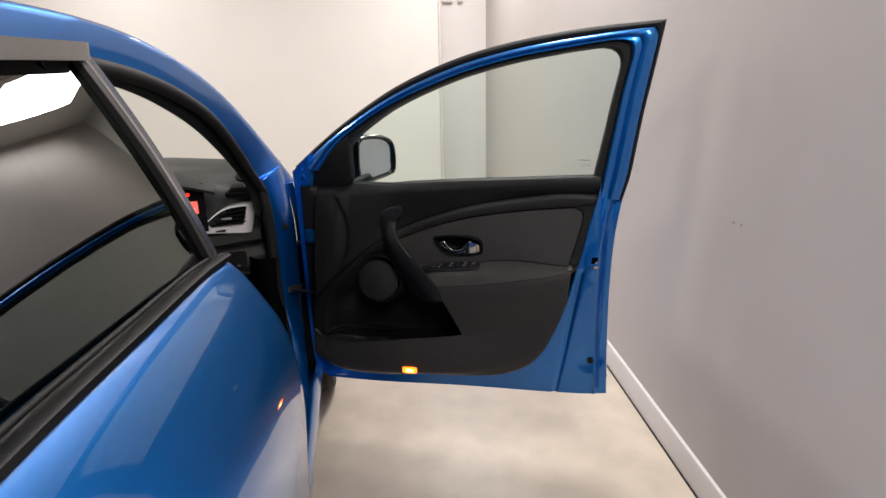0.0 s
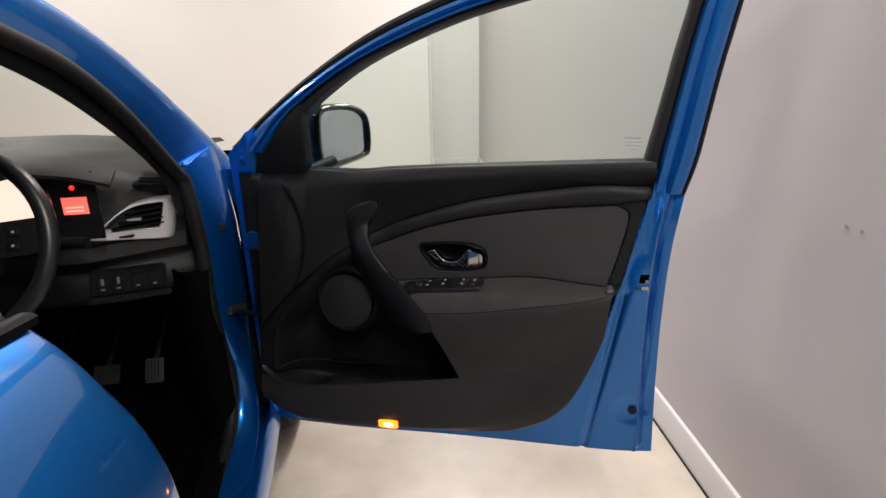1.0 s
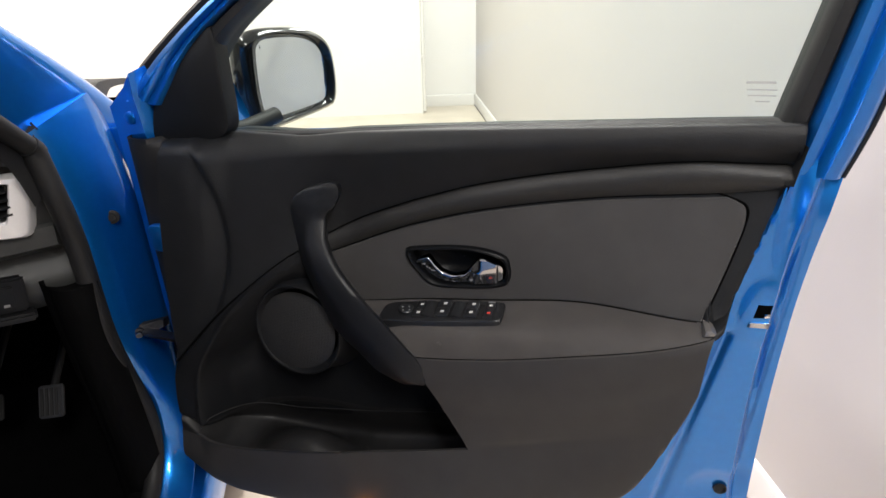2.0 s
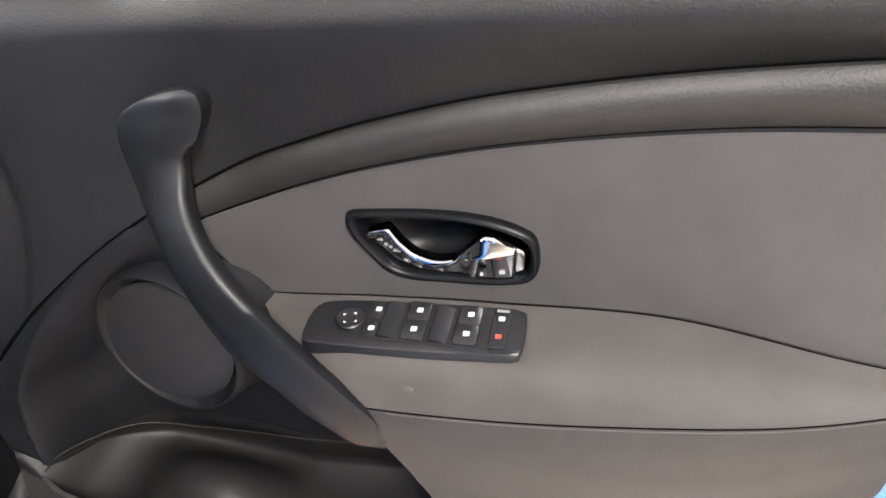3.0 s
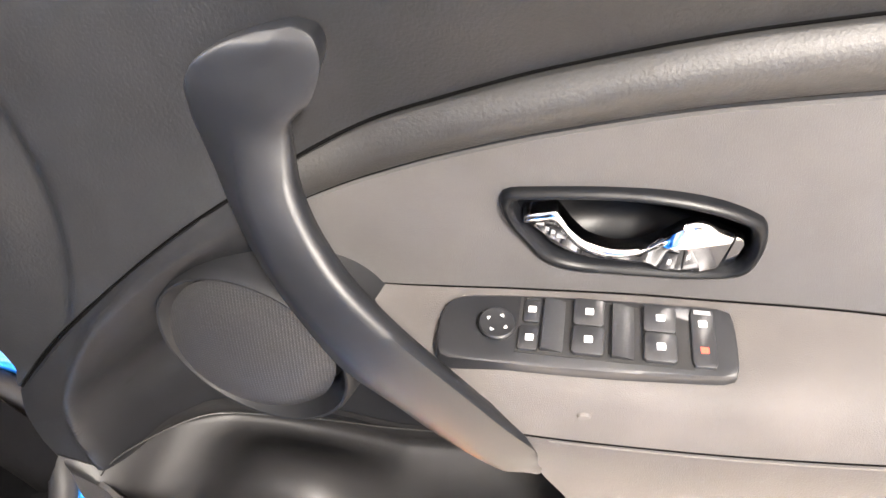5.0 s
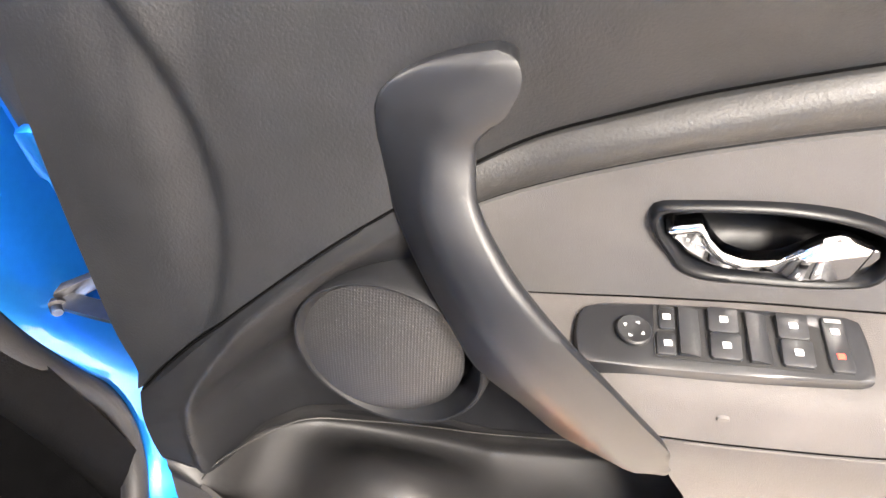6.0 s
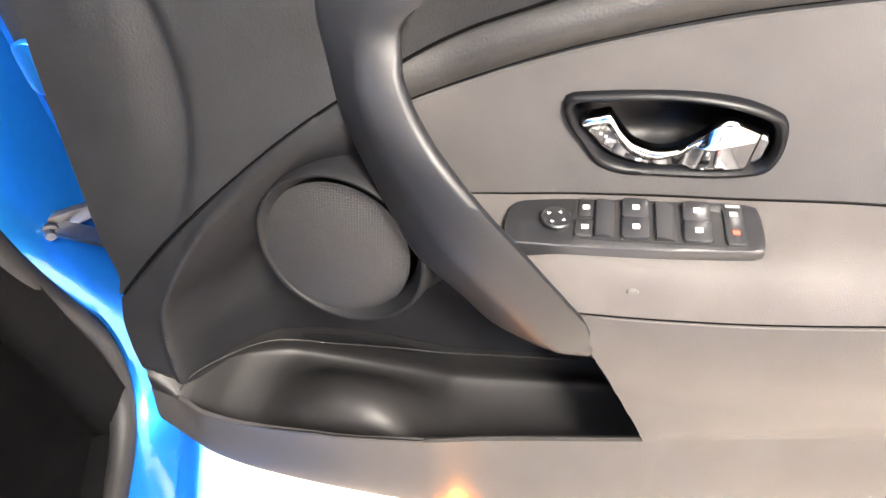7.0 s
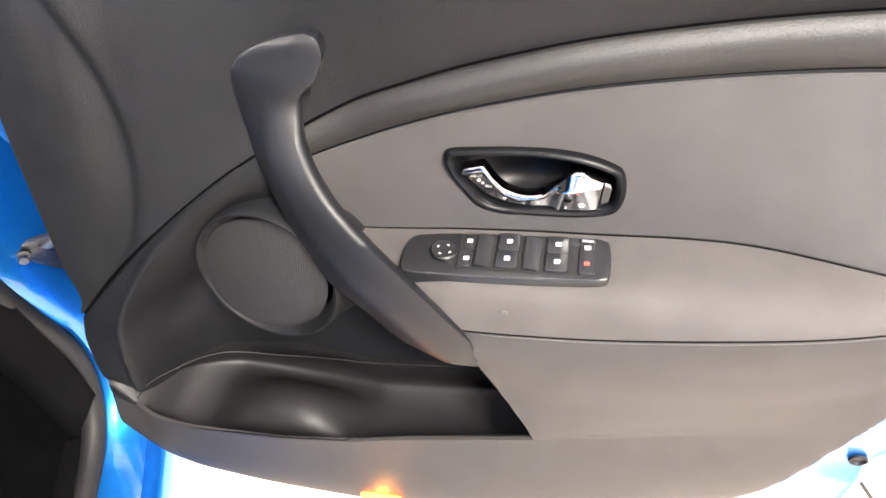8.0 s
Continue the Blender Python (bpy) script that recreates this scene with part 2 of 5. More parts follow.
def prism(name, outline, depth, bevel=0.0, sharp=35, dome=0.0):
    """A solid from a closed outline of points, going back along depth; bevel rounds its front rim inward; dome bulges its front."""
    o = np.array(outline, float)
    dv = np.array(depth, float)
    nrm = -dv / np.linalg.norm(dv)
    c = o.mean(0)
    n = len(o)
    rings = [o + dv, o]
    if bevel > 0:
        d = o - c
        d -= np.outer(d @ nrm, nrm)
        ln = np.linalg.norm(d, axis=1, keepdims=True)
        rings = [o + dv, o - nrm * bevel, o - d / ln * bevel * 0.3 - nrm * bevel * 0.3, o - d / ln * bevel]
    if dome > 0:
        last = rings[-1]
        for k in (0.75, 0.5, 0.25):
            rings.append(c + (last - c) * k + nrm * dome * (1 - k * k))
    verts = np.concatenate(rings)
    faces = grid_faces(len(rings), n, wrap_b=True)
    faces += [tuple(range(n)), tuple(reversed(range((len(rings) - 1) * n, len(rings) * n)))]
    return mesh_of(name, verts, faces, sharp)


def sweep(name, path, profile, closed=False, up=(0, 0, 1), sharp=50, scale=None):
    """A profile (points across, up) carried along a path."""
    p = np.array(path, float)
    k = len(p)
    upv = np.array(up, float)
    verts = []
    for i in range(k):
        t = p[(i + 1) % k] - p[i - 1] if closed else p[min(i + 1, k - 1)] - p[max(i - 1, 0)]
        t /= np.linalg.norm(t)
        s = np.cross(t, upv)
        s /= np.linalg.norm(s)
        v = np.cross(s, t)
        f = (1, 1) if scale is None else scale[i]
        for a, b in profile:
            verts.append(p[i] + s * a * f[0] + v * b * f[1])
    n = len(profile)
    faces = grid_faces(k, n, wrap_a=closed, wrap_b=True)
    if not closed:
        faces += [tuple(range(n)), tuple(range((k - 1) * n, k * n))]
    return mesh_of(name, verts, faces, sharp)


def circle(r, n=16, r2=None):
    return [(r * math.cos(2 * math.pi * i / n), (r2 or r) * math.sin(2 * math.pi * i / n)) for i in range(n)]


def lathe(name, prof, axis_m, n=40, sharp=35):
    """prof: (radius, along) turned round the z axis of axis_m."""
    verts = [axis_m @ Vector((r * math.cos(2 * math.pi * i / n), r * math.sin(2 * math.pi * i / n), z)) for i in range(n) for r, z in prof]
    return mesh_of(name, [tuple(v) for v in verts], grid_faces(n, len(prof), wrap_a=True), sharp)


def slab(name, lo, hi, bevel=0.0):
    bm = bmesh.new()
    bmesh.ops.create_cube(bm, size=1)
    for v in bm.verts:
        v.co = [l + (h - l) * (c + 0.5) for l, h, c in zip(lo, hi, v.co)]
    if bevel > 0:
        bmesh.ops.bevel(bm, geom=bm.edges[:], offset=bevel, segments=2, affect="EDGES")
    me = bpy.data.meshes.new(name)
    bm.to_mesh(me)
    bm.free()
    return me


def wall(name, lo, hi, mat, label, category="wall"):
    return tagged(part(name, slab(name, lo, hi), mat), label, category, kind="structure")


# the room
XR, YB = 1.32, 4.85
wall("floor", (-6.2, -6.2, -0.2), (XR + 0.2, YB + 0.6, 0), FLOORM, "smooth beige screed floor with faint stains", "floor")
wall("ceiling", (-6.2, -6.2, CEIL), (XR + 0.2, YB + 0.6, CEIL + 0.2), CEILM, "plain white ceiling over the bay", "ceiling")
wall("wall_east", (XR, -6.2, 0), (XR + 0.2, YB + 0.6, CEIL), WALLM, "pale pinkish grey painted plaster wall with nail holes")
wall("wall_north", (-6.2, 4.55, 0), (0.78, 4.75, CEIL), BACKM, "white painted panel wall ending at the recess")
wall("wall_recess", (0.55, YB, 0), (XR, YB + 0.2, CEIL), PIERM, "painted wall of a shallow corner recess, lightened for missing light")
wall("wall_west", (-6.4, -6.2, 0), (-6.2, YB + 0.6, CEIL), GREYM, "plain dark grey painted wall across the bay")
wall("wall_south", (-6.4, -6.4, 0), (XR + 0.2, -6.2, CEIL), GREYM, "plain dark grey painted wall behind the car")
SK = [(0, 0), (-0.014, 0), (-0.014, 0.092), (-0.009, 0.104), (0, 0.108)]


def skirting(name, a, b, label):
    return tagged(part(name, sweep(name, [a, ((a[0] + b[0]) / 2, (a[1] + b[1]) / 2, 0), b], SK, sharp=30), SKIRT), label, "skirting", kind="structure")


skirting("baseboard", (XR, -6.2, 0), (XR, YB, 0), "light painted skirting along the plaster wall")
skirting("baseboard", (XR - 0.02, YB, 0), (0.80, YB, 0), "light painted skirting in the recess")
tagged(part("trim", slab("trim", (XR - 0.0185, -6.2, 0.0005), (XR - 0.0142, YB - 0.015, 0.006)), RUBBER), "dark open joint between floor and skirting", "joint", kind="structure")
conduit = tagged(part("conduit", sweep("conduit", [(0.798, 4.56, 0.02), (0.798, 4.56, 1.5), (0.798, 4.56, CEIL)], circle(0.017, 12), up=(1, 0, 0)), SKIRT), "thin white cable conduit up the wall edge", "conduit")
for i, zc in enumerate((0.5, 1.25, 2.0, 2.75)):
    part("clip", slab("clip", (0.778, 4.54, zc), (0.818, 4.58, zc + 0.02), 0.003), SKIRT, conduit)
for bx, bw, bz in ((0.90, 0.11, 2.02), (1.04, 0.06, 2.02)):
    box = tagged(part("junction_box", slab("junction_box", (bx - bw / 2, YB - 0.05, bz), (bx + bw / 2, YB + 0.001, bz + 0.2), 0.006), SKIRT), "small white plastic junction box high on the wall", "junction box", group="boxes in the recess")
    part("cover", slab("cover", (bx - bw / 2 + 0.01, YB - 0.056, bz + 0.03), (bx + bw / 2 - 0.01, YB - 0.048, bz + 0.17), 0.003), PIERM, box)
for my, mz in ((-0.477, 0.904), (-0.437, 0.902)):
    tagged(part("wall_plug", lathe("wall_plug", [(0.0, -0.003), (0.0025, -0.003), (0.003, 0.0), (0.0048, 0.001), (0.0, 0.001)], pose(XR - 0.001, my, mz, 0, -90, 0), 10), material("bare_plaster", (0.38, 0.33, 0.25), 0.9, grain=0.2, scale=200)), "chipped plaster plug hole in the wall", "wall plug", group="holes in the plaster wall")
for tx, ty, watts in TUBES:
    fix = tagged(new("ceiling_light"), "white batten ceiling light with a bright diffuser", "ceiling light", group="ceiling lights")
    fix.location = (tx, ty, CEIL)
    part("tray", slab("tray", (-0.17, -0.75, -0.07), (0.17, 0.75, 0.0), 0.01), SKIRT, fix)

# the car: an Empty at its base carries everything; the open front door hangs on it, built in its own frame:
# x along the door from the hinge, y to its outside, z up
car = tagged(new("car"), "metallic blue hatchback with its front door wide open", "car")
DOOR_TURN = pose(0, 0, 0, 0, 0, -20)


def dp(u, w, z):
    return (u, -w, z)


outer_fn = smooth_fn([(0.034, 1.022), (0.135, 1.103), (0.261, 1.192), (0.417, 1.282), (0.594, 1.352), (0.759, 1.394), (0.913, 1.418), (1.058, 1.431), (1.17, 1.437)])
belt_fn = smooth_fn([(0.13, 0.955), (0.25, 0.966), (0.45, 0.979), (0.65, 0.993), (0.85, 1.006), (1.03, 1.016)])
door_bottom = smooth_fn([(0.03, 0.277), (0.10, 0.254), (0.25, 0.259), (0.6, 0.287), (1.0, 0.314), (1.085, 0.327)])
rear_edge = smooth_fn([(0.33, 1.081), (0.42, 1.077), (0.53, 1.073), (0.65, 1.071), (0.75, 1.072), (0.83, 1.076), (0.90, 1.083), (0.96, 1.093), (1.023, 1.109), (1.2, 1.133), (1.437, 1.172)])
front_edge = smooth_fn([(0.26, 0.07), (0.35, 0.052), (0.6, 0.045), (0.9, 0.04), (1.03, 0.034)])


# the slanting rear and lower rim of the trim
rim_low = smooth_fn([(0.13, 0.40), (0.145, 0.36), (0.17, 0.335), (0.26, 0.326), (0.5, 0.340), (0.70, 0.368), (0.78, 0.400), (0.84, 0.431), (0.885, 0.480), (0.923, 0.558), (0.950, 0.636), (0.976, 0.742), (1.0, 0.85), (1.02, 0.93), (1.03, 1.0)])


def shell_rows():
    rows = []
    for s in np.r_[np.linspace(0, 0.78, 26), np.linspace(0.79, 1, 70)]:
        row = []
        for t in np.linspace(0, 1, 90):
            z = 0.26 + 0.79 * t
            u = front_edge(z) + (rear_edge(z) - front_edge(z)) * s
            lift = min(max((0.20 - u) / 0.06, 0), 1)
            top_z = (belt_fn(u) - 0.004 - 0.014 * min(max((0.95 - s) / 0.03, 0), 1) + 0.012 * max(0, (s - 0.94) / 0.06)) * (1 - lift) + (outer_fn(u) - 0.012) * lift
            zz = door_bottom(u) + (top_z - door_bottom(u)) * t
            u = front_edge(zz) + (rear_edge(zz) - front_edge(zz)) * s
            # a raised inner face with a stepped flange round the rear and bottom rims
            edge = min((rear_edge(zz) - u), (zz - door_bottom(u)) * 1.3)
            step = min(max((edge - 0.022) / 0.016, 0), 1)
            w = -0.034 + 0.032 * step * step * (3 - 2 * step)
            # pressed lines: a slanting crease, a raised pad round the latch and a dished corner round the plug
            g = (u - (0.935 + 0.16 * (zz - 0.40))) / 0.007
            w -= 0.006 * math.exp(-g * g) if zz < 0.74 else 0
            g = (u - (1.045 + 0.03 * (zz - 0.4))) / 0.004
            w += 0.004 * math.exp(-g * g)
            r = math.hypot((u - 1.025) / 0.050, (zz - 0.449) / 0.042)
            w -= 0.008 * max(0, 1 - r * r)
            r = math.hypot((u - 1.026) / 0.030, (zz - 0.772) / 0.055)
            w += 0.004 * max(0, 1 - r**4)
            r = math.hypot((u - 1.035) / 0.016, (zz - 0.90) / 0.07)
            w -= 0.006 * max(0, 1 - r * r)
            # easing back under the foot of the window frame
            k = min(max((zz - (belt_fn(u) - 0.12)) / 0.115, 0), 1) * min(max((u - 1.0) / 0.03, 0), 1)
            w -= 0.024 * k * k * (3 - 2 * k)
            # set back along the hinge edge
            k = min(max((0.085 - u) / 0.02, 0), 1)
            w -= 0.022 * k * k * (3 - 2 * k)
            # sunk behind the trim
            deep = min((zz - rim_low(u)) / 0.05 - 0.3, (u - 0.10) / 0.03, (1.03 - u) / 0.02)
            deep = min(max(deep, 0), 1)
            w -= 0.075 * deep
            row.append(dp(u, w, zz))
        rows.append(row)
    return rows


door = part("front_door", sheet("front_door", shell_rows(), (0, 0.09, 0)), PAINT, car, "open blue front door with a dark trimmed inner side", m=DOOR_TURN)

# window frame: strips between the outer and inner lines
out_line = [(0.036, 1.024), (0.075, 1.055), (0.135, 1.103), (0.261, 1.192), (0.417, 1.282), (0.594, 1.352), (0.759, 1.394), (0.913, 1.418), (1.03, 1.429), (1.10, 1.433), (1.172, 1.437), (1.160, 1.36), (1.145, 1.27), (1.133, 1.20), (1.121, 1.11), (1.109, 1.023), (1.092, 0.955)]
in_line = [(0.200, 1.010), (0.215, 1.045), (0.235, 1.085), (0.285, 1.135), (0.413, 1.216), (0.593, 1.289), (0.759, 1.333), (0.900, 1.357), (0.980, 1.367), (1.015, 1.3695), (1.040, 1.364), (1.056, 1.350), (1.062, 1.328), (1.058, 1.300), (1.043, 1.225), (1.033, 1.165), (1.020, 1.095), (1.006, 1.020), (0.996, 0.955)]
corner_at = 10


def dense(line):
    a, b = np.array(line[: corner_at + 1]), np.array(line[corner_at:])
    return np.concatenate([spline(a, 56), spline(b, 30)[1:]])


def dense_round(line, at):
    full = spline(line, 400)
    k = int(np.argmin(np.linalg.norm(full - np.array(at), axis=1)))
    return np.concatenate([spline(full[: k + 1 : 4], 56), spline(full[k::4], 30)[1:]])


OUT, INN = dense(out_line), dense_round(in_line, (1.050, 1.357))
fr_a = smooth_fn([(0, 0.16), (0.25, 0.34), (0.5, 0.36), (0.62, 0.30), (0.655, 0.22), (0.68, 0.10), (1, 0.08)])
fr_b = smooth_fn([(0, 0.62), (0.15, 0.70), (0.3, 0.80), (0.55, 0.80), (0.655, 0.72), (0.72, 0.76), (1, 0.72)])


def strip(name, fa, fb, wprof, mat, label="", back=0.03):
    rows = []
    n = len(OUT)
    for i in range(n):
        t = i / (n - 1)
        a, b = fa(t), fb(t)
        row = []
        for q, w in wprof:
            f = a + (b - a) * q
            p = OUT[i] * (1 - f) + INN[i] * f
            row.append(dp(p[0], w, p[1]))
        rows.append(row)
    return part(name, sheet(name, rows, (0, back, 0)), mat, door, label)


strip("window_frame", fr_a, fr_b, [(0, -0.036), (0.05, -0.026), (0.2, -0.016), (0.42, -0.012), (0.55, -0.016), (0.62, -0.022), (0.72, -0.018), (0.88, -0.016), (0.96, -0.022), (1, -0.034)], PAINT, "blue painted window frame bead")
strip("weatherstrip", lambda t: 0.0, lambda t: fr_a(t) + 0.015, [(0, -0.05), (0.15, -0.036), (0.5, -0.030), (0.85, -0.032), (1, -0.045)], RUBBER, "black outer rubber weatherstrip")
strip("glass_run", lambda t: fr_b(t) - 0.015, lambda t: 1.0, [(0, -0.034), (0.2, -0.026), (0.7, -0.026), (0.9, -0.034), (1, -0.046)], RUBBER, "black inner glass run channel")


def pane_rows():
    rows = []
    for i in range(30):
        f = i / 29
        u = 0.19 + (1.075 - 0.19) * f
        # the top line follows the frame
        pts = INN[:57]
        ztop = float(np.interp(u, pts[:, 0], pts[:, 1])) if u < 1.03 else 1.36
        rows.append([dp(u, -0.052, 0.95 + (ztop + 0.012 - 0.95) * k) for k in np.linspace(0, 1, 4)])
    return rows


pane = part("window_pane", sheet("window_pane", pane_rows(), (0, 0.003, 0)), PANE, door, "clear glass side window with a small printed mark")
pane.visible_shadow = False
GREYINK = material("grey_print", (0.16, 0.16, 0.16), 0.6, grain=0.05, scale=100)
for k, (zz, ua, ub) in enumerate(((1.062, 0.962, 0.995), (1.054, 0.964, 0.998), (1.047, 0.966, 0.998), (1.040, 0.976, 0.992))):
    part("printed_mark", slab("printed_mark", (ua, 0.0508, zz), (ub, 0.0515, zz + (0.003 if k == 0 else 0.0016))), PALEINK, door)

# inner trim: lines along the door from the belt down to the lower rim, each through knots of (along, inward, up)
CW, CZ = [], []


def trim_line(*knots):
    CW.append(smooth_fn([(u, w) for u, w, z in knots]))
    CZ.append(smooth_fn([(u, z) for u, w, z in knots]))


# glass edge
trim_line((0.14, -0.06, 0.962), (0.18, -0.058, 0.966), (0.21, -0.055, 0.969), (0.26, -0.052, 0.974), (0.35, -0.048, 0.974), (0.45, -0.044, 0.984), (0.49, -0.043, 0.987), (0.55, -0.041, 0.992), (0.65, -0.039, 0.999), (0.8, -0.037, 1.008), (0.95, -0.036, 1.017), (1.03, -0.036, 1.021))
# belt edge
trim_line((0.14, -0.03, 0.966), (0.18, -0.028, 0.969), (0.21, -0.036, 0.971), (0.26, -0.032, 0.974), (0.35, -0.028, 0.974), (0.45, -0.024, 0.984), (0.49, -0.023, 0.987), (0.55, -0.021, 0.992), (0.65, -0.019, 0.999), (0.8, -0.017, 1.008), (0.95, -0.016, 1.017), (1.03, -0.016, 1.021))
# crown of the upper trim
trim_line((0.14, 0.02, 0.945), (0.18, 0.02, 0.945), (0.21, 0.02, 0.936), (0.26, 0.006, 0.938), (0.35, -0.002, 0.948), (0.45, 0.0, 0.958), (0.49, -0.002, 0.961), (0.55, -0.005, 0.966), (0.65, -0.007, 0.974), (0.8, -0.009, 0.984), (0.95, -0.009, 0.994), (1.03, -0.008, 0.998))
# seam over the band
trim_line((0.14, 0.085, 0.605), (0.18, 0.082, 0.65), (0.21, 0.078, 0.682), (0.26, 0.066, 0.73), (0.35, 0.036, 0.802), (0.45, -0.0077, 0.8568), (0.49, -0.0126, 0.8731), (0.55, -0.019, 0.8945), (0.65, -0.0224, 0.9242), (0.8, -0.0291, 0.9519), (0.95, -0.0182, 0.972), (1.03, -0.022, 0.972))
# seam over the insert
trim_line((0.14, 0.095, 0.585), (0.18, 0.093, 0.606), (0.21, 0.084, 0.646), (0.26, 0.071, 0.708), (0.35, 0.043, 0.785), (0.45, -0.0016, 0.8221), (0.49, -0.0062, 0.8387), (0.55, -0.0107, 0.8602), (0.65, -0.0191, 0.8859), (0.8, -0.0268, 0.9109), (0.95, -0.0165, 0.9312), (1.03, -0.012, 0.944))
# seam under the insert
trim_line((0.14, 0.099, 0.57), (0.18, 0.0945, 0.59), (0.21, 0.062, 0.615), (0.26, 0.036, 0.655), (0.35, 0.02, 0.736), (0.45, 0.0038, 0.7229), (0.49, 0.0023, 0.727), (0.55, 0.0004, 0.7352), (0.65, -0.0047, 0.743), (0.8, -0.0008, 0.7592), (0.95, 0.0174, 0.7582), (1.03, 0.012, 0.84))
# armrest shoulder
trim_line((0.14, 0.101, 0.558), (0.18, 0.0955, 0.575), (0.21, 0.05, 0.595), (0.26, 0.016, 0.63), (0.35, 0.004, 0.7), (0.45, 0.028, 0.7119), (0.49, 0.054, 0.7115), (0.55, 0.062, 0.7215), (0.65, 0.062, 0.7305), (0.8, 0.046, 0.7465), (0.95, 0.036, 0.755), (1.03, 0.012, 0.82))
# seam under the armrest
trim_line((0.14, 0.103, 0.546), (0.18, 0.0975, 0.56), (0.21, 0.044, 0.575), (0.26, 0.01, 0.6), (0.35, 0.0, 0.64), (0.45, 0.03, 0.672), (0.49, 0.076, 0.682), (0.55, 0.0822, 0.6837), (0.65, 0.0798, 0.6926), (0.8, 0.0731, 0.7186), (0.95, 0.0475, 0.7472), (1.03, 0.012, 0.81))
# lower panel top
trim_line((0.14, 0.104, 0.535), (0.18, 0.1, 0.535), (0.21, 0.044, 0.545), (0.26, 0.014, 0.565), (0.35, 0.006, 0.575), (0.45, 0.01, 0.59), (0.49, 0.045, 0.622), (0.55, 0.087, 0.655), (0.65, 0.087, 0.655), (0.8, 0.08, 0.665), (0.95, 0.055, 0.722), (1.03, 0.012, 0.8))
# pocket mouth, upper line
trim_line((0.14, 0.105, 0.52), (0.18, 0.102, 0.497), (0.21, 0.036, 0.48), (0.26, 0.012, 0.489), (0.35, 0.008, 0.498), (0.45, 0.01, 0.502), (0.49, 0.045, 0.545), (0.55, 0.087, 0.6), (0.65, 0.087, 0.6), (0.8, 0.078, 0.62), (0.95, 0.06, 0.69), (1.03, 0.012, 0.79))
# pocket back
trim_line((0.14, 0.105, 0.512), (0.18, 0.075, 0.49), (0.21, 0.032, 0.46), (0.26, 0.004, 0.44), (0.35, -0.004, 0.43), (0.45, 0.002, 0.44), (0.49, 0.04, 0.5), (0.55, 0.088, 0.57), (0.65, 0.088, 0.575), (0.8, 0.077, 0.6), (0.95, 0.064, 0.67), (1.03, 0.012, 0.78))
# pocket floor
trim_line((0.14, 0.106, 0.503), (0.18, 0.11, 0.482), (0.21, 0.118, 0.45), (0.26, 0.1225, 0.432), (0.35, 0.1225, 0.425), (0.45, 0.1225, 0.432), (0.49, 0.096, 0.485), (0.55, 0.092, 0.55), (0.65, 0.09, 0.555), (0.8, 0.076, 0.585), (0.95, 0.067, 0.65), (1.03, 0.012, 0.77))
# pocket rim
trim_line((0.14, 0.108, 0.484), (0.18, 0.116, 0.485), (0.21, 0.126, 0.485), (0.26, 0.13, 0.487), (0.35, 0.13, 0.499), (0.45, 0.122, 0.512), (0.49, 0.115, 0.517), (0.55, 0.105, 0.523), (0.65, 0.092, 0.537), (0.8, 0.076, 0.57), (0.95, 0.07, 0.62), (1.03, 0.012, 0.76))
# front of the pocket
trim_line((0.14, 0.115, 0.43), (0.18, 0.127, 0.42), (0.21, 0.133, 0.41), (0.26, 0.136, 0.402), (0.35, 0.138, 0.404), (0.45, 0.138, 0.412), (0.49, 0.136, 0.416), (0.55, 0.133, 0.42), (0.65, 0.12, 0.43), (0.8, 0.094, 0.47), (0.95, 0.074, 0.55), (1.03, 0.012, 0.7))
# lower rim
trim_line((0.14, 0.06, 0.385), (0.18, 0.085, 0.378), (0.21, 0.093, 0.372), (0.26, 0.1, 0.368), (0.35, 0.105, 0.372), (0.45, 0.105, 0.382), (0.49, 0.103, 0.388), (0.55, 0.1, 0.394), (0.65, 0.1, 0.402), (0.8, 0.088, 0.425), (0.95, 0.066, 0.49), (1.03, 0.01, 0.65))
NCTRL = 15
SHARP = (3, 5, 9, 12)
# outline of the release bezel, used to open the well behind it
bez = [(0.529, 0.813), (0.533, 0.82), (0.55, 0.823), (0.573, 0.8255), (0.594, 0.827), (0.622, 0.8275), (0.65, 0.825), (0.672, 0.819), (0.682, 0.812), (0.687, 0.792), (0.684, 0.774), (0.671, 0.767), (0.647, 0.762), (0.608, 0.758), (0.58, 0.757), (0.56, 0.764), (0.546, 0.781), (0.534, 0.798)]
BZ = spline(bez, 72, True)
BC = BZ.mean(0)
BA = np.arctan2(BZ[:, 1] - BC[1], BZ[:, 0] - BC[0])
BO = np.argsort(BA)
BR = np.linalg.norm(BZ - BC, axis=1)


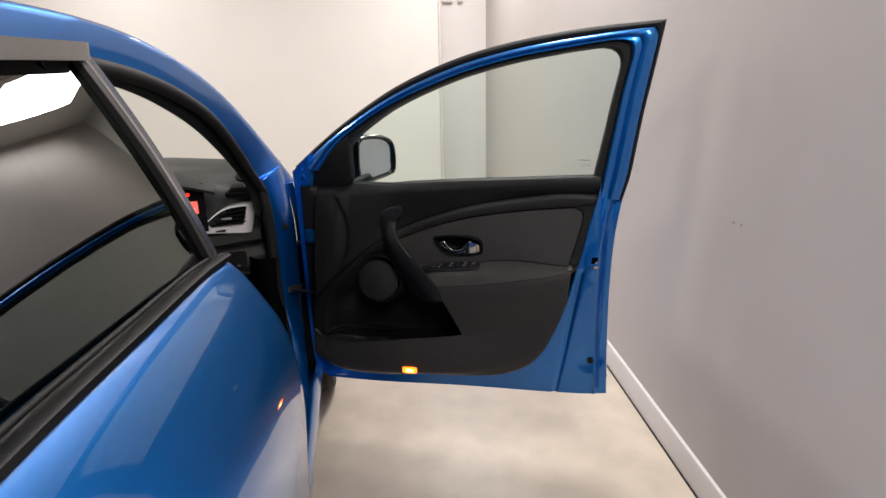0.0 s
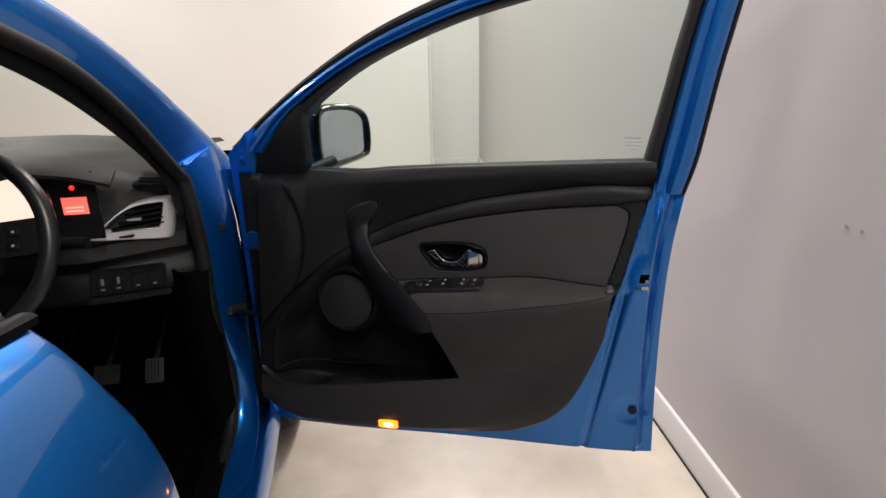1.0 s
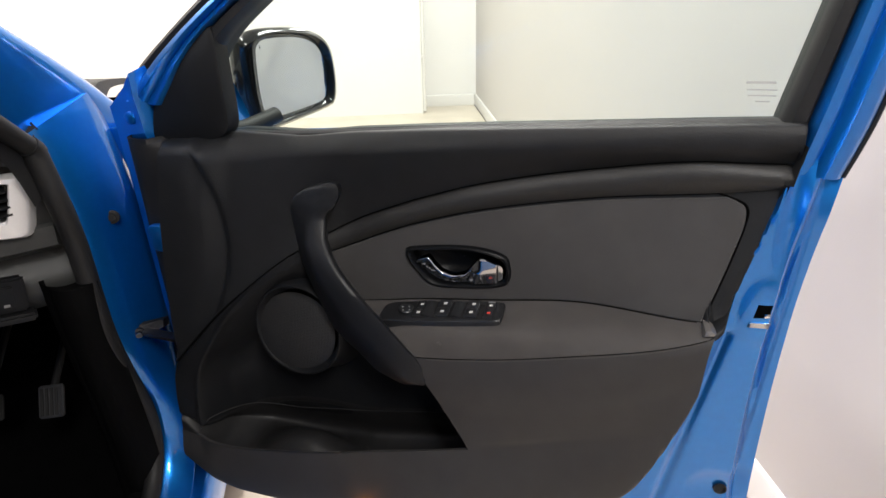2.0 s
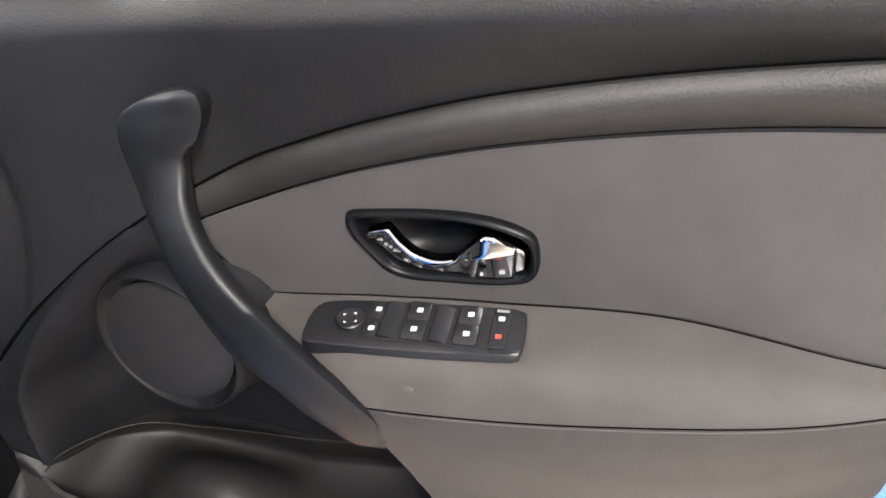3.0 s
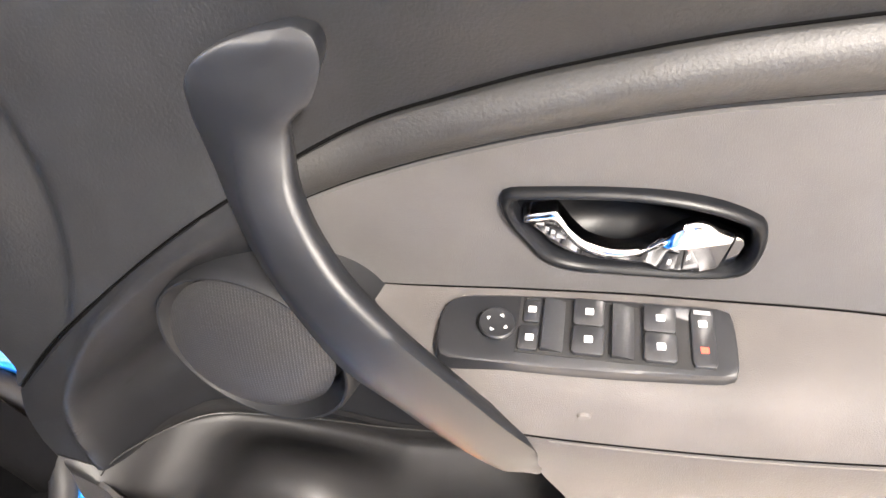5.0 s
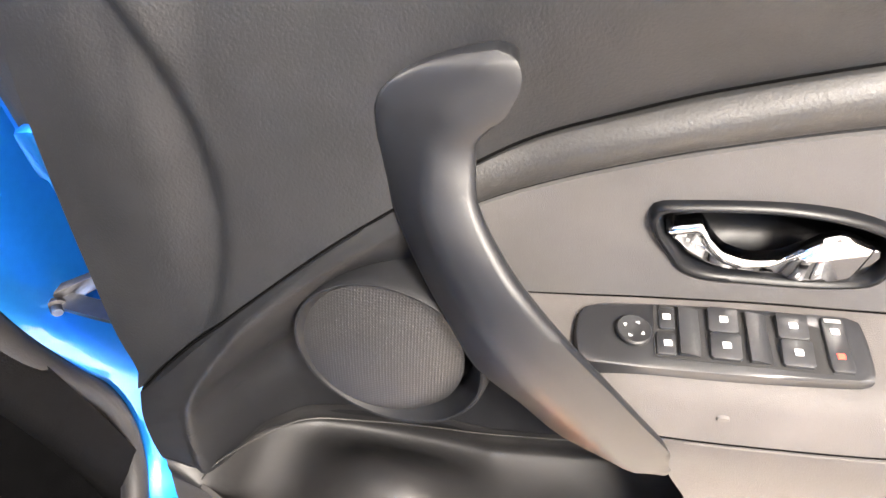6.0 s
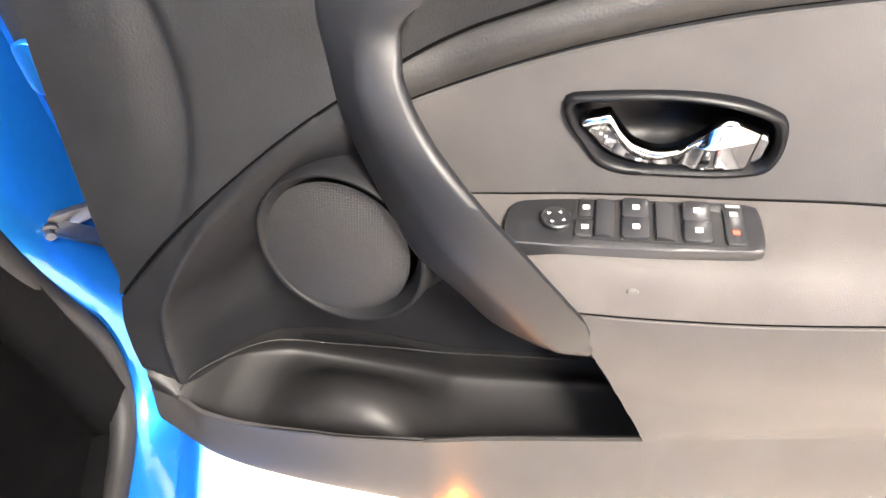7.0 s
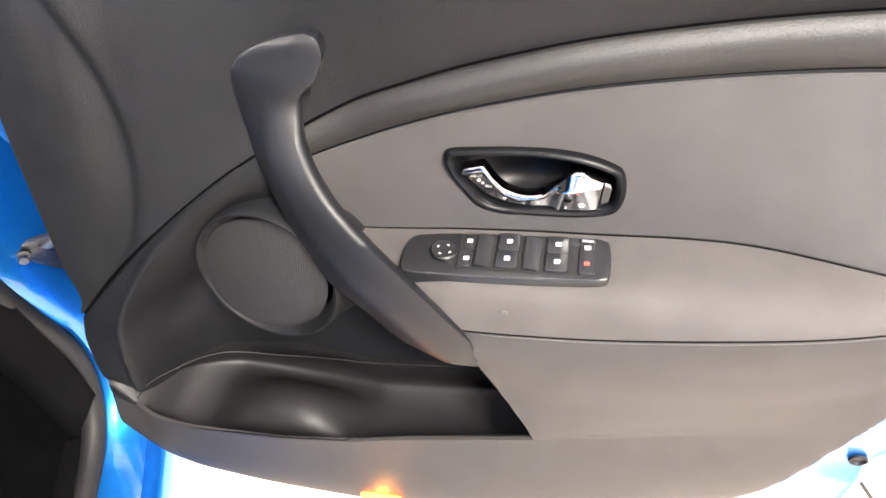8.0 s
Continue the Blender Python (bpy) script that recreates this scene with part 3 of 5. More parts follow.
def trim_point(u, s, lift=0.0):
    """The trim's surface at u, s counting control lines from the belt down."""
    k = min(max(int(s), 0), NCTRL - 2)
    t = s - k
    ks = [min(max(k + o, 0), NCTRL - 1) for o in (-1, 0, 1, 2)]
    a, b, c, d = [np.array((CW[i](u), CZ[i](u))) for i in ks]
    h1, h2, h3, h4 = 2 * t**3 - 3 * t**2 + 1, 3 * t**2 - 2 * t**3, t**3 - 2 * t**2 + t, t**3 - t**2
    la, lb, lc = np.linalg.norm(b - a) + 1e-6, np.linalg.norm(c - b) + 1e-6, np.linalg.norm(d - c) + 1e-6
    # the pocket's rim is a sharp line; past the pocket the panel runs smoothly through it
    sharp = SHARP if u < 0.66 else SHARP[:-1]
    m1 = (c - a) / (la + lb) * lb if k > 0 and k not in sharp else c - b
    m2 = (d - b) / (lb + lc) * lb if k < NCTRL - 2 and k + 1 not in sharp else c - b
    p = h1 * b + h2 * c + h3 * m1 + h4 * m2
    low = rim_low(u)
    if p[1] < low + 0.028:
        f = min(max((p[1] - low) / 0.028, 0), 1)
        p = np.array((0.0 + (p[0] - 0.0) * math.sqrt(max(f * (2 - f), 0)), max(p[1], low)))
    if u > 0.97:
        f = min(max((1.032 - u) / 0.03, 0), 1)
        p = np.array((-0.01 + (p[0] + 0.01) * math.sqrt(f * (2 - f)), p[1])) if p[0] > -0.01 else p
    w = p[0] + lift
    if 3 < s < 4:
        w += 0.012 * math.sin(math.pi * (s - 3) ** 0.80) ** 0.8 * min(max((u - 0.36) / 0.15, 0), 1)
    if s < 3.1 and u < 0.33:
        # the round crease on the front of the upper trim
        r = math.hypot(u - 0.042, p[1] - 0.805)
        w -= 0.0065 * math.exp(-(((r - 0.206) / (0.030 if r < 0.206 else 0.0075)) ** 2))
    if 3.9 < s < 5.1:
        # the well behind the release lever
        r = math.hypot(u - BC[0], p[1] - BC[1]) / float(np.interp(math.atan2(p[1] - BC[1], u - BC[0]), BA[BO], BR[BO], period=2 * math.pi))
        f = min(max((0.93 - r) / 0.08, 0), 1)
        w -= 0.05 * f
    return w, p[1]


def edged(n, e=0.02):
    """n even steps from 0 to 1, with close ones at both ends."""
    return np.r_[0, e * 0.35, e, np.linspace(e, 1 - e, n)[1:-1], 1 - e, 1 - e * 0.35, 1]


def trim_panel(name, ua, ub, sa, sb, mat, label="", lift=0.0, nu=60, ns=24, drop=0.0025, depth=0.03, e=0.02, lean=1.0):
    """A panel of the trim; ua, ub: its ends along the door as functions of s; sa, sb: its lines as functions of u."""
    rows = []
    ts, us = edged(ns, e), edged(nu, e * 0.5) ** lean
    for f in us:
        row = []
        for t in ts:
            um = ua((sa(0.6) + (sb(0.6) - sa(0.6)) * t))
            ux = ub((sa(0.6) + (sb(0.6) - sa(0.6)) * t))
            u = um + (ux - um) * f
            s = sa(u) + (sb(u) - sa(u)) * t
            w, z = trim_point(u, s, lift)
            if t in (0, 1) or f in (0, 1):
                w -= drop
            row.append(dp(u, w, z))
        rows.append(row)
    return part(name, sheet(name, rows, (0, depth, 0)), mat, door, label)


const = lambda c: (lambda _: c)
trim_panel("upper_trim", const(0.14), const(1.03), const(0), const(2.992), PLASTIC, "black soft-touch upper door trim", nu=220, ns=250, e=0.006, lean=1.7)
trim_panel("trim_band", const(0.39), const(1.03), const(3.04), const(3.98), BANDM, "black padded band over the cloth insert", nu=90, ns=24, drop=0.0018)
trim_panel("insert_surround", const(0.39), smooth_fn([(3, 1.03), (4, 1.027), (5, 1.004), (6, 0.996), (7.3, 0.990)]), const(3.9), smooth_fn([(0.39, 4.3), (0.42, 5.02), (0.951, 5.02), (0.964, 7.3), (1.03, 7.3)]), PLASTIC, "black frame behind the cloth insert", lift=-0.0030, nu=110, ns=30)
trim_panel("cloth_insert", smooth_fn([(4.0, 0.388), (4.26, 0.398), (4.5, 0.409), (4.72, 0.418), (5.0, 0.433)]), smooth_fn([(4.0, 0.945), (4.03, 0.958), (4.08, 0.973), (4.13, 0.981), (4.23, 0.983), (4.5, 0.974), (5.0, 0.949)]), const(4.03), const(4.99), CLOTH, "grey cloth insert behind the door pull", nu=130, ns=70, drop=0.0014)
trim_panel("armrest", smooth_fn([(5, 0.429), (6, 0.464), (7, 0.535)]), smooth_fn([(5, 0.957), (6, 0.964), (7, 0.960)]), const(5.01), const(6.99), ARMCLOTH, "grey cloth covered armrest with a worn spot", nu=70, ns=26, drop=0.0016, lift=-0.001)
trim_panel("lower_panel", smooth_fn([(7, 0.557), (8, 0.575), (9, 0.606), (10, 0.622), (11, 0.635), (12, 0.645)]), smooth_fn([(7, 0.964), (8, 0.959), (9, 0.956), (10, 0.954), (11, 0.952), (12, 0.950)]), const(7.012), const(12.0), LOWER, "smooth grey lower door panel", nu=110, ns=40, depth=0.06, drop=0.0)
trim_panel("pocket_front", const(0.14), smooth_fn([(12, 0.950), (12.5, 0.938), (13, 0.919), (13.5, 0.889), (14, 0.82)]), const(12.0), const(14), POCKET, "grey moulded front of the door pocket", nu=150, ns=30, depth=0.005, drop=0.0)
RIDGE = spline([(0.176, 0.470), (0.180, 0.540), (0.185, 0.585), (0.198, 0.622), (0.222, 0.664), (0.253, 0.710), (0.280, 0.740), (0.310, 0.770), (0.345, 0.800)], 90)


def hollow_point(u, s):
    """The speaker panel's surface; past the loudspeaker it runs on as a hollow behind the grip and the lower panel."""
    w, z = trim_point(min(u, 0.449), s)
    if u > 0.449:
        w2, z2 = trim_point(u, s)
        z += 0.6 * np.interp(u, [0.449, 0.70], [0, 0.053])
        w -= np.interp(u, [0.449, 0.70], [0, 0.014])
        k = 1 - min(max((s - 6.1) / 0.8, 0), 1)
        w, z = w + (w2 - w) * k, z + (z2 - z) * k
    r = np.min(np.hypot(RIDGE[:, 0] - u, RIDGE[:, 1] - z))
    return w + 0.0038 * math.exp(-((r / 0.0048) ** 2)), z


def speaker_rows():
    rear = smooth_fn([(3, 0.405), (4.3, 0.400), (5, 0.427), (6, 0.463), (6.6, 0.51), (7.1, 0.66), (9.4, 0.69)])
    rows = []
    for f in edged(130, 0.006):
        row = []
        for t in edged(100, 0.006):
            s = 3.008 + (9.35 - 3.008) * t
            u = 0.14 + (rear(s) - 0.14) * f ** 1.25
            w, z = hollow_point(u, s)
            row.append(dp(u, w - (0.0026 if t in (0, 1) or f in (0, 1) else 0.001), z))
        rows.append(row)
    return rows


part("speaker_panel", sheet("speaker_panel", speaker_rows(), (0, 0.02, 0)), HARD, door, "black moulded panel round the loudspeaker")


def cavity_rows():
    rows = []
    for u in np.linspace(0.142, 0.69, 88):
        row = []
        for s in np.linspace(8.9, 12.0, 44):
            uu = min(u, 0.449)
            w, z = trim_point(uu, s)
            if u > 0.449:
                dz = np.interp(u, [0.449, 0.69], [0, 0.051])
                z += dz * (0.6 if s < 11.5 else 1)
                w -= np.interp(u, [0.449, 0.69], [0, 0.014])
            if u > 0.449 and s > 11:
                f2 = (s - 11) ** 2
                w2, z2 = trim_point(u, 12.0)
                w, z = w + (w2 - 0.002 - w) * f2, z + (z2 - z) * f2
            if u > 0.449 and s > 10.2:
                w = min(w, trim_point(u, 12.0)[0] - 0.004)
            # the bottle bulge on the cavity's floor
            z += 0.066 * math.exp(-abs((u - 0.352) / 0.082) ** 2.5 - abs((w - 0.066) / 0.045) ** 3)
            row.append(dp(u, w, z))
        rows.append(row)
    return rows


part("door_pocket", sheet("door_pocket", cavity_rows(), (0, 0.004, -0.004)), INNER, door, "open black door pocket with a bottle bulge")
# pale worn spot on the armrest's edge
part("worn_spot", sheet("worn_spot", [[dp(u, *trim_point(u, 6.50 + 0.06 * t, 0.0006 if 0 < f < 8 and 0 < k < 4 else -0.0015)) for k, t in enumerate(np.linspace(-1, 1, 5) * math.sqrt(max(0.05, 1 - (f / 4 - 1) ** 2)))] for f, u in enumerate(np.linspace(0.594, 0.603, 9))], (0, 0.0005, -0.0005)), WORN_AND_GLINT, door, "pale worn spot")

# strip from the trim's front edge to the steel: rubber, widened to paint the gap's shade
rows = []
for s in np.linspace(0.6, 12.9, 60):
    w, z = trim_point(0.14, s)
    rows.append([dp(0.1415, w - 0.004, z), dp(0.136, w - 0.012, z), dp(0.128, w * 0.5 - 0.012, z), dp(0.112, 0.003, z), dp(0.092, 0.004, z), dp(0.078, 0.001, z), dp(0.070, -0.006, z), dp(0.066, -0.016, z)])
part("edge_shade_strip", sheet("edge_shade_strip", rows, (0, 0.006, 0)), RUBBER, door, "black strip up the hinge edge, part rubber, part painted shade")

# seam lines as thin dark joints
def joint(name, u0, u1, s, lift=0.0, r=0.0016, n=50):
    path = [dp(u, *trim_point(u, s(u) if callable(s) else s, lift)) for u in np.linspace(u0, u1, n)]
    return part(name, sweep(name, path, circle(r, 6), up=(0, -1, 0.2)), GAP, door)


joint("seam", 0.145, 1.02, 3.003, -0.0014, 0.0014, 110)
joint("seam", 0.395, 0.947, 4.0, -0.0013, 0.0009, 70)
joint("seam", 0.438, 0.944, 5.0, -0.0010, 0.0007, 60)
part("seam", sweep("seam", [dp(u, *trim_point(u, s, -0.003)) for u, s in spline([(0.947, 4.0), (0.960, 4.03), (0.975, 4.08), (0.983, 4.13), (0.985, 4.23), (0.976, 4.5), (0.951, 5.0)], 40)], circle(0.0017, 6), up=(0, -1, 0.2)), GAP, door)
joint("seam", 0.56, 0.955, 7.0, -0.0012, 0.0006)
# pale bead: the light caught by the lower panel's edge, put in as colour
part("edge_glint", sweep("edge_glint", [dp(u, *trim_point(u, 7.035, 0.0001)) for u in np.linspace(0.58, 0.95, 60)], circle(0.0007, 6), up=(0, -1, 0.2)), WORN_AND_GLINT, door, "pale bead imitating light caught on the edge under the armrest")
# fine moulded edge round the top of the pocket
part("pocket_lip", sweep("pocket_lip", [dp(*p) for p in spline([(0.172, 0.107, 0.485), (0.190, 0.092, 0.505), (0.224, 0.062, 0.512), (0.250, 0.037, 0.505), (0.276, 0.024, 0.497), (0.316, 0.0165, 0.492), (0.352, 0.0125, 0.493), (0.40, 0.0125, 0.500), (0.449, 0.0115, 0.505), (0.55, 0.006, 0.518), (0.66, 0.000, 0.532)], 90)], circle(0.0008, 6), up=(0, -1, 0.2)), LIPM, door)
# belt cap and the mirror sail
part("belt_seal", sweep("belt_seal", [dp(u, -0.046, belt_fn(u) - 0.001) for u in np.linspace(0.24, 1.01, 30)], [(-0.008, -0.01), (0.008, -0.01), (0.008, 0.004), (0.002, 0.008), (-0.008, 0.006)], up=(0, 0, 1)), RUBBER, door)
sail_out = [(0.106, 0.935), (0.108, 0.985), (0.135, 1.055), (0.175, 1.098), (0.232, 1.128), (0.246, 1.126), (0.248, 1.06), (0.246, 0.985), (0.218, 0.962), (0.205, 0.945)]
part("mirror_sail", prism("mirror_sail", [dp(u, -0.022, z) for u, z in spline(sail_out, 60, True)], (0, 0.03, 0), 0.007), PLASTIC, door, "black triangular plastic cover inside the mirror")

# speaker
sc = Vector(dp(0.354, 0.056, 0.678))
e1 = Vector(dp(0.156, 0.012, 0.0)).normalized()
e2 = Vector(dp(0.0, -0.018, 0.15))
e2 = (e2 - e1 * e2.dot(e1)).normalized()
e3 = e1.cross(e2)
SM = Matrix.Translation(sc) @ Matrix((e1, e2, e3)).transposed().to_4x4() @ Matrix.Diagonal((0.945, 0.945, 1, 1))
part("speaker_ring", lathe("speaker_ring", [(0.100, -0.055), (0.088, -0.03), (0.0830, -0.004), (0.0815, 0.002), (0.0795, 0.0046), (0.0775, 0.0042), (0.0755, 0.001), (0.0700, -0.008), (0.0680, -0.014), (0.0675, -0.022)], SM @ Matrix.Translation((0.0095, 0.0095, 0)), 64), HARD, door, "round black speaker surround")
part("speaker_grille", lathe("speaker_grille", [(0.0, 0.001), (0.02, 0.0006), (0.04, -0.001), (0.06, -0.003), (0.071, -0.0055)], Matrix(), 64), GRILLE, door, "fine perforated black speaker grille", m=SM @ pose(0, 0, -0.002, -5, 6, 0))

# pull handle
def knots(pts, n):
    """n places through pts, evenly between the knots."""
    fs = [smooth_fn([(i, p[j]) for i, p in enumerate(pts)]) for j in range(3)]
    return np.array([[f(s) for f in fs] for s in np.linspace(0, len(pts) - 1, n)])


gl = knots([(0.407, 0.014, 0.917), (0.391, 0.018, 0.911), (0.371, 0.021, 0.898), (0.362, 0.026, 0.882), (0.360, 0.030, 0.856), (0.364, 0.037, 0.825), (0.382, 0.055, 0.789), (0.406, 0.068, 0.748), (0.432, 0.074, 0.702), (0.466, 0.077, 0.672), (0.503, 0.079, 0.637), (0.534, 0.081, 0.628), (0.573, 0.084, 0.637)], 90)
gr = knots([(0.424, 0.014, 0.921), (0.436, 0.018, 0.918), (0.441, 0.023, 0.907), (0.435, 0.029, 0.890), (0.419, 0.036, 0.871), (0.419, 0.050, 0.852), (0.438, 0.074, 0.823), (0.463, 0.088, 0.797), (0.503, 0.095, 0.757), (0.548, 0.096, 0.706), (0.574, 0.094, 0.673), (0.581, 0.091, 0.655), (0.580, 0.089, 0.645)], 90)


def ease(x):
    x = min(max(x, 0), 1)
    return x * x * (3 - 2 * x)


def grip_mesh():
    verts, rings = [], []
    for i, (a, b) in enumerate(zip(gl, gr)):
        a, b = np.array(dp(*a)), np.array(dp(*b))
        t = (gl[min(i + 1, 89)] + gr[min(i + 1, 89)] - gl[max(i - 1, 0)] - gr[max(i - 1, 0)])
        t = np.array(dp(*t))
        t /= np.linalg.norm(t)
        across = b - a
        wd = np.linalg.norm(across)
        across /= wd
        nrm = np.cross(t, across)
        nrm = nrm if nrm[1] < 0 else -nrm
        k = min(1, max(0, (i - 16) / 24))
        nrm = nrm * k + np.array((0, -1, 0)) * (1 - k)
        c = (a + b) / 2
        th = 0.030 * min(1, (89 - i) / 12 + 0.2, i / 6 + 0.25)
        flat = min(1, max(0.25, (i - 8) / 26))
        back = 0.06 * max(0.0, 1 - i / 30)
        # a crest nearer its rear side, a flat front flank and a rounded back
        prof = [(-0.57, -0.62), (-0.565, -0.50), (-0.54, -0.38), (-0.46, -0.26), (-0.04, 0.13), (0.04, 0.175), (0.14, 0.150), (0.42, -0.15), (0.47, -0.27), (0.46, -0.42), (0.36, -0.74), (0.0, -0.90), (-0.42, -0.82)]
        for k2, (p, q) in enumerate(prof):
            v = c + across * wd * p + nrm * th * (q * flat if k2 < 10 else q)
            if k2 >= 10:
                v[1] += back
            verts.append(v)
    n = 13
    faces = grid_faces(90, n, wrap_b=True) + [tuple(range(n)), tuple(range(89 * n, 90 * n))]
    return mesh_of("pull_handle", verts, faces, 60)


part("pull_handle", grip_mesh(), GRIPM, door, "curved satin black pull handle")

# inner release: bezel, bowl, lever
def bezel_w(u):
    return np.interp(u, [0.53, 0.60, 0.69], [-0.007, -0.012, -0.013])


def bezel_ring(scale, lift):
    return [dp(*(lambda p: (p[0], bezel_w(p[0]) + lift, p[1]))(BC + (q - BC) * np.array(scale))) for q in BZ]


rings = [bezel_ring((1.02, 1.04), -0.01), bezel_ring((1.01, 1.02), 0.004), bezel_ring((0.985, 0.97), 0.0078), bezel_ring((0.952, 0.905), 0.0085), bezel_ring((0.925, 0.845), 0.0070), bezel_ring((0.911, 0.810), 0.004), bezel_ring((0.906, 0.795), -0.001), bezel_ring((0.900, 0.78), -0.012)]
part("handle_bezel", mesh_of("handle_bezel", np.concatenate(rings), grid_faces(len(rings), 72, wrap_b=True), 50), TRIMBLK, door, "satin black almond-shaped handle bezel")
rings = [bezel_ring((0.912, 0.805), -0.004), bezel_ring((0.88, 0.75), -0.015), bezel_ring((0.7, 0.6), -0.026), bezel_ring((0.4, 0.35), -0.032), bezel_ring((0.02, 0.02), -0.033)]
part("handle_bowl", mesh_of("handle_bowl", np.concatenate(rings), grid_faces(len(rings), 72, wrap_b=True), 60), TRIMBLK, door, "satin black finger bowl behind the lever")
lever_top = smooth_fn([(0.543, 0.7990), (0.546, 0.8025), (0.555, 0.8055), (0.5625, 0.8078), (0.567, 0.8035), (0.574, 0.7945), (0.587, 0.7841), (0.601, 0.7810), (0.617, 0.7847), (0.629, 0.7978), (0.6385, 0.8095), (0.645, 0.8122), (0.661, 0.8074), (0.674, 0.8012), (0.677, 0.7950)])
lever_low = smooth_fn([(0.543, 0.7960), (0.552, 0.7855), (0.565, 0.7735), (0.576, 0.7685), (0.590, 0.7662), (0.615, 0.7660), (0.647, 0.7685), (0.672, 0.7730), (0.677, 0.7785)])


def lever_w(u, z):
    """A flat engraved plate, a rounded bright bar above it and a broad faceted thumb paddle."""
    top, low = lever_top(u), lever_low(u)
    d, h = top - z, top - low
    bar = 0.0105 - 0.0035 * ease((u - 0.59) / 0.03)
    w = 0.0045 * math.sqrt(max(0, 1 - ((d - bar / 2) / (bar / 2)) ** 2)) if d < bar else 0.0004 - 0.10 * (d - bar)
    paddle = ease((u - 0.612) / 0.022)
    crest = 0.006 * ease((u - 0.612) / 0.03) - 0.13 * max(0, u - 0.645) - 0.10 * abs(z - 0.793 - 0.3 * (u - 0.645))
    w = w * (1 - paddle) + crest * paddle
    w -= 0.0022 * ease((u - 0.6665) / 0.002)
    edge = min(d, z - low, u - 0.543, 0.677 - u)
    return -0.008 + w - 0.003 * (1 - ease(edge / 0.0018))


rows = []
for u in np.r_[np.linspace(0.543, 0.658, 70), np.linspace(0.6595, 0.677, 20)]:
    a, b = lever_top(u), lever_low(u)
    rows.append([dp(u, lever_w(u, z), z) for z in a + (b - a) * edged(16, 0.05)])
part("lever", sheet("lever", rows, (0, 0.004, 0), 50), CHROME, door, "polished chrome release lever")
for mu, mz, mw in ((0.5545, 0.7935, 0.0026), (0.5595, 0.7885, 0.0012), (0.5635, 0.7862, 0.0012), (0.5690, 0.7835, 0.0030)):
    part("lever_mark", prism("lever_mark", [dp(mu + a * mw, lever_w(mu, mz) + 0.0008, mz + b * 0.0013) for a, b in ((-1, -0.7), (1, -1), (1, 0.7), (-1, 1))], (0, 0.002, 0)), GREYINK, door)

# window switch pack on the flat of the armrest
def lz(u):
    return 0.7283 + 0.100 * (u - 0.535)


def lp(u, w, up=0.0):
    return (u + 0.0015, 0.004 - w, lz(u) + up * 0.8 - 0.06 * (w - 0.02))


sw = [(0.500, 0.060), (0.496, 0.046), (0.496, 0.028), (0.502, 0.016), (0.526, 0.0105), (0.584, 0.0065), (0.645, 0.006), (0.676, 0.0065), (0.682, 0.014), (0.683, 0.039), (0.681, 0.052), (0.675, 0.056), (0.635, 0.059), (0.598, 0.061), (0.561, 0.062), (0.512, 0.062)]
part("switch_pack", prism("switch_pack", [lp(u, w, 0.006) for u, w in spline(sw, 70, True)], (0, 0, -0.02), 0.0032), SWITCH, door, "black window and mirror switch pack")
KM = Matrix.Translation(lp(0.5345, 0.0345, 0.006))
part("mirror_knob", lathe("mirror_knob", [(0.0125, 0.0), (0.0125, 0.002), (0.0115, 0.0032), (0.009, 0.0028), (0.0, 0.0022)], KM, 32), SWITCH, door, "round mirror adjustment knob")
for a in range(4):
    ang = radians(45 + 90 * a + 20)
    c = Vector(lp(0.5345, 0.0345, 0.0094)) + Vector((0.0068 * math.cos(ang), 0.0068 * math.sin(ang), 0))
    pts = [c + Vector((0.0019 * math.cos(ang + b), 0.0019 * math.sin(ang + b), 0)) for b in (0, 2.1, 4.2)]
    part("arrow_mark", prism("arrow_mark", pts, (0, 0, -0.001)), WHITE, door)


def button(u0, u1, w0, w1, up0, up1, name="window_button"):
    o = [(u0, w0), (u1, w0), (u1, w1), (u0, w1)]
    pts = []
    for (ua, wa), (ub, wb) in zip(o, o[1:] + o[:1]):
        for k in (0.08, 0.5, 0.92):
            pts.append((ua + (ub - ua) * k, wa + (wb - wa) * k))
    pts = [lp(u, w, up0 + (up1 - up0) * (w - w0) / (w1 - w0)) for u, w in pts]
    return part(name, prism(name, pts, (0, 0, -0.012), 0.0012), SWITCH, door)


def icon(u, w, up, mat=WHITE, size=0.0027):
    o = [(-1, -0.9), (0.8, -1.0), (1, -0.2), (0.9, 0.9), (-0.9, 1.0)]
    part("button_mark", prism("button_mark", [lp(u + a * size, w + b * size * 0.9, up) for a, b in o], (0, 0, -0.0008)), mat, door)


def well(u0, u1, w0, w1, depth=0.0):
    part("switch_well", prism("switch_well", [lp(u, w, 0.0064) for u, w in ((u0, w0), (u1, w0), (u1, w1), (u0, w1))], (0, 0, -0.003)), RUBBER, door)


well(0.548, 0.656, 0.0105, 0.0535)
for uu in (0.549,):
    for w0, w1 in ((0.0115, 0.031), (0.034, 0.052)):
        button(uu + (0.002 if w0 < 0.02 else 0), uu + 0.013, w0, w1, 0.0085, 0.0085, "mirror_button")
        icon(uu + 0.0075, (w0 + w1) / 2, 0.0088)
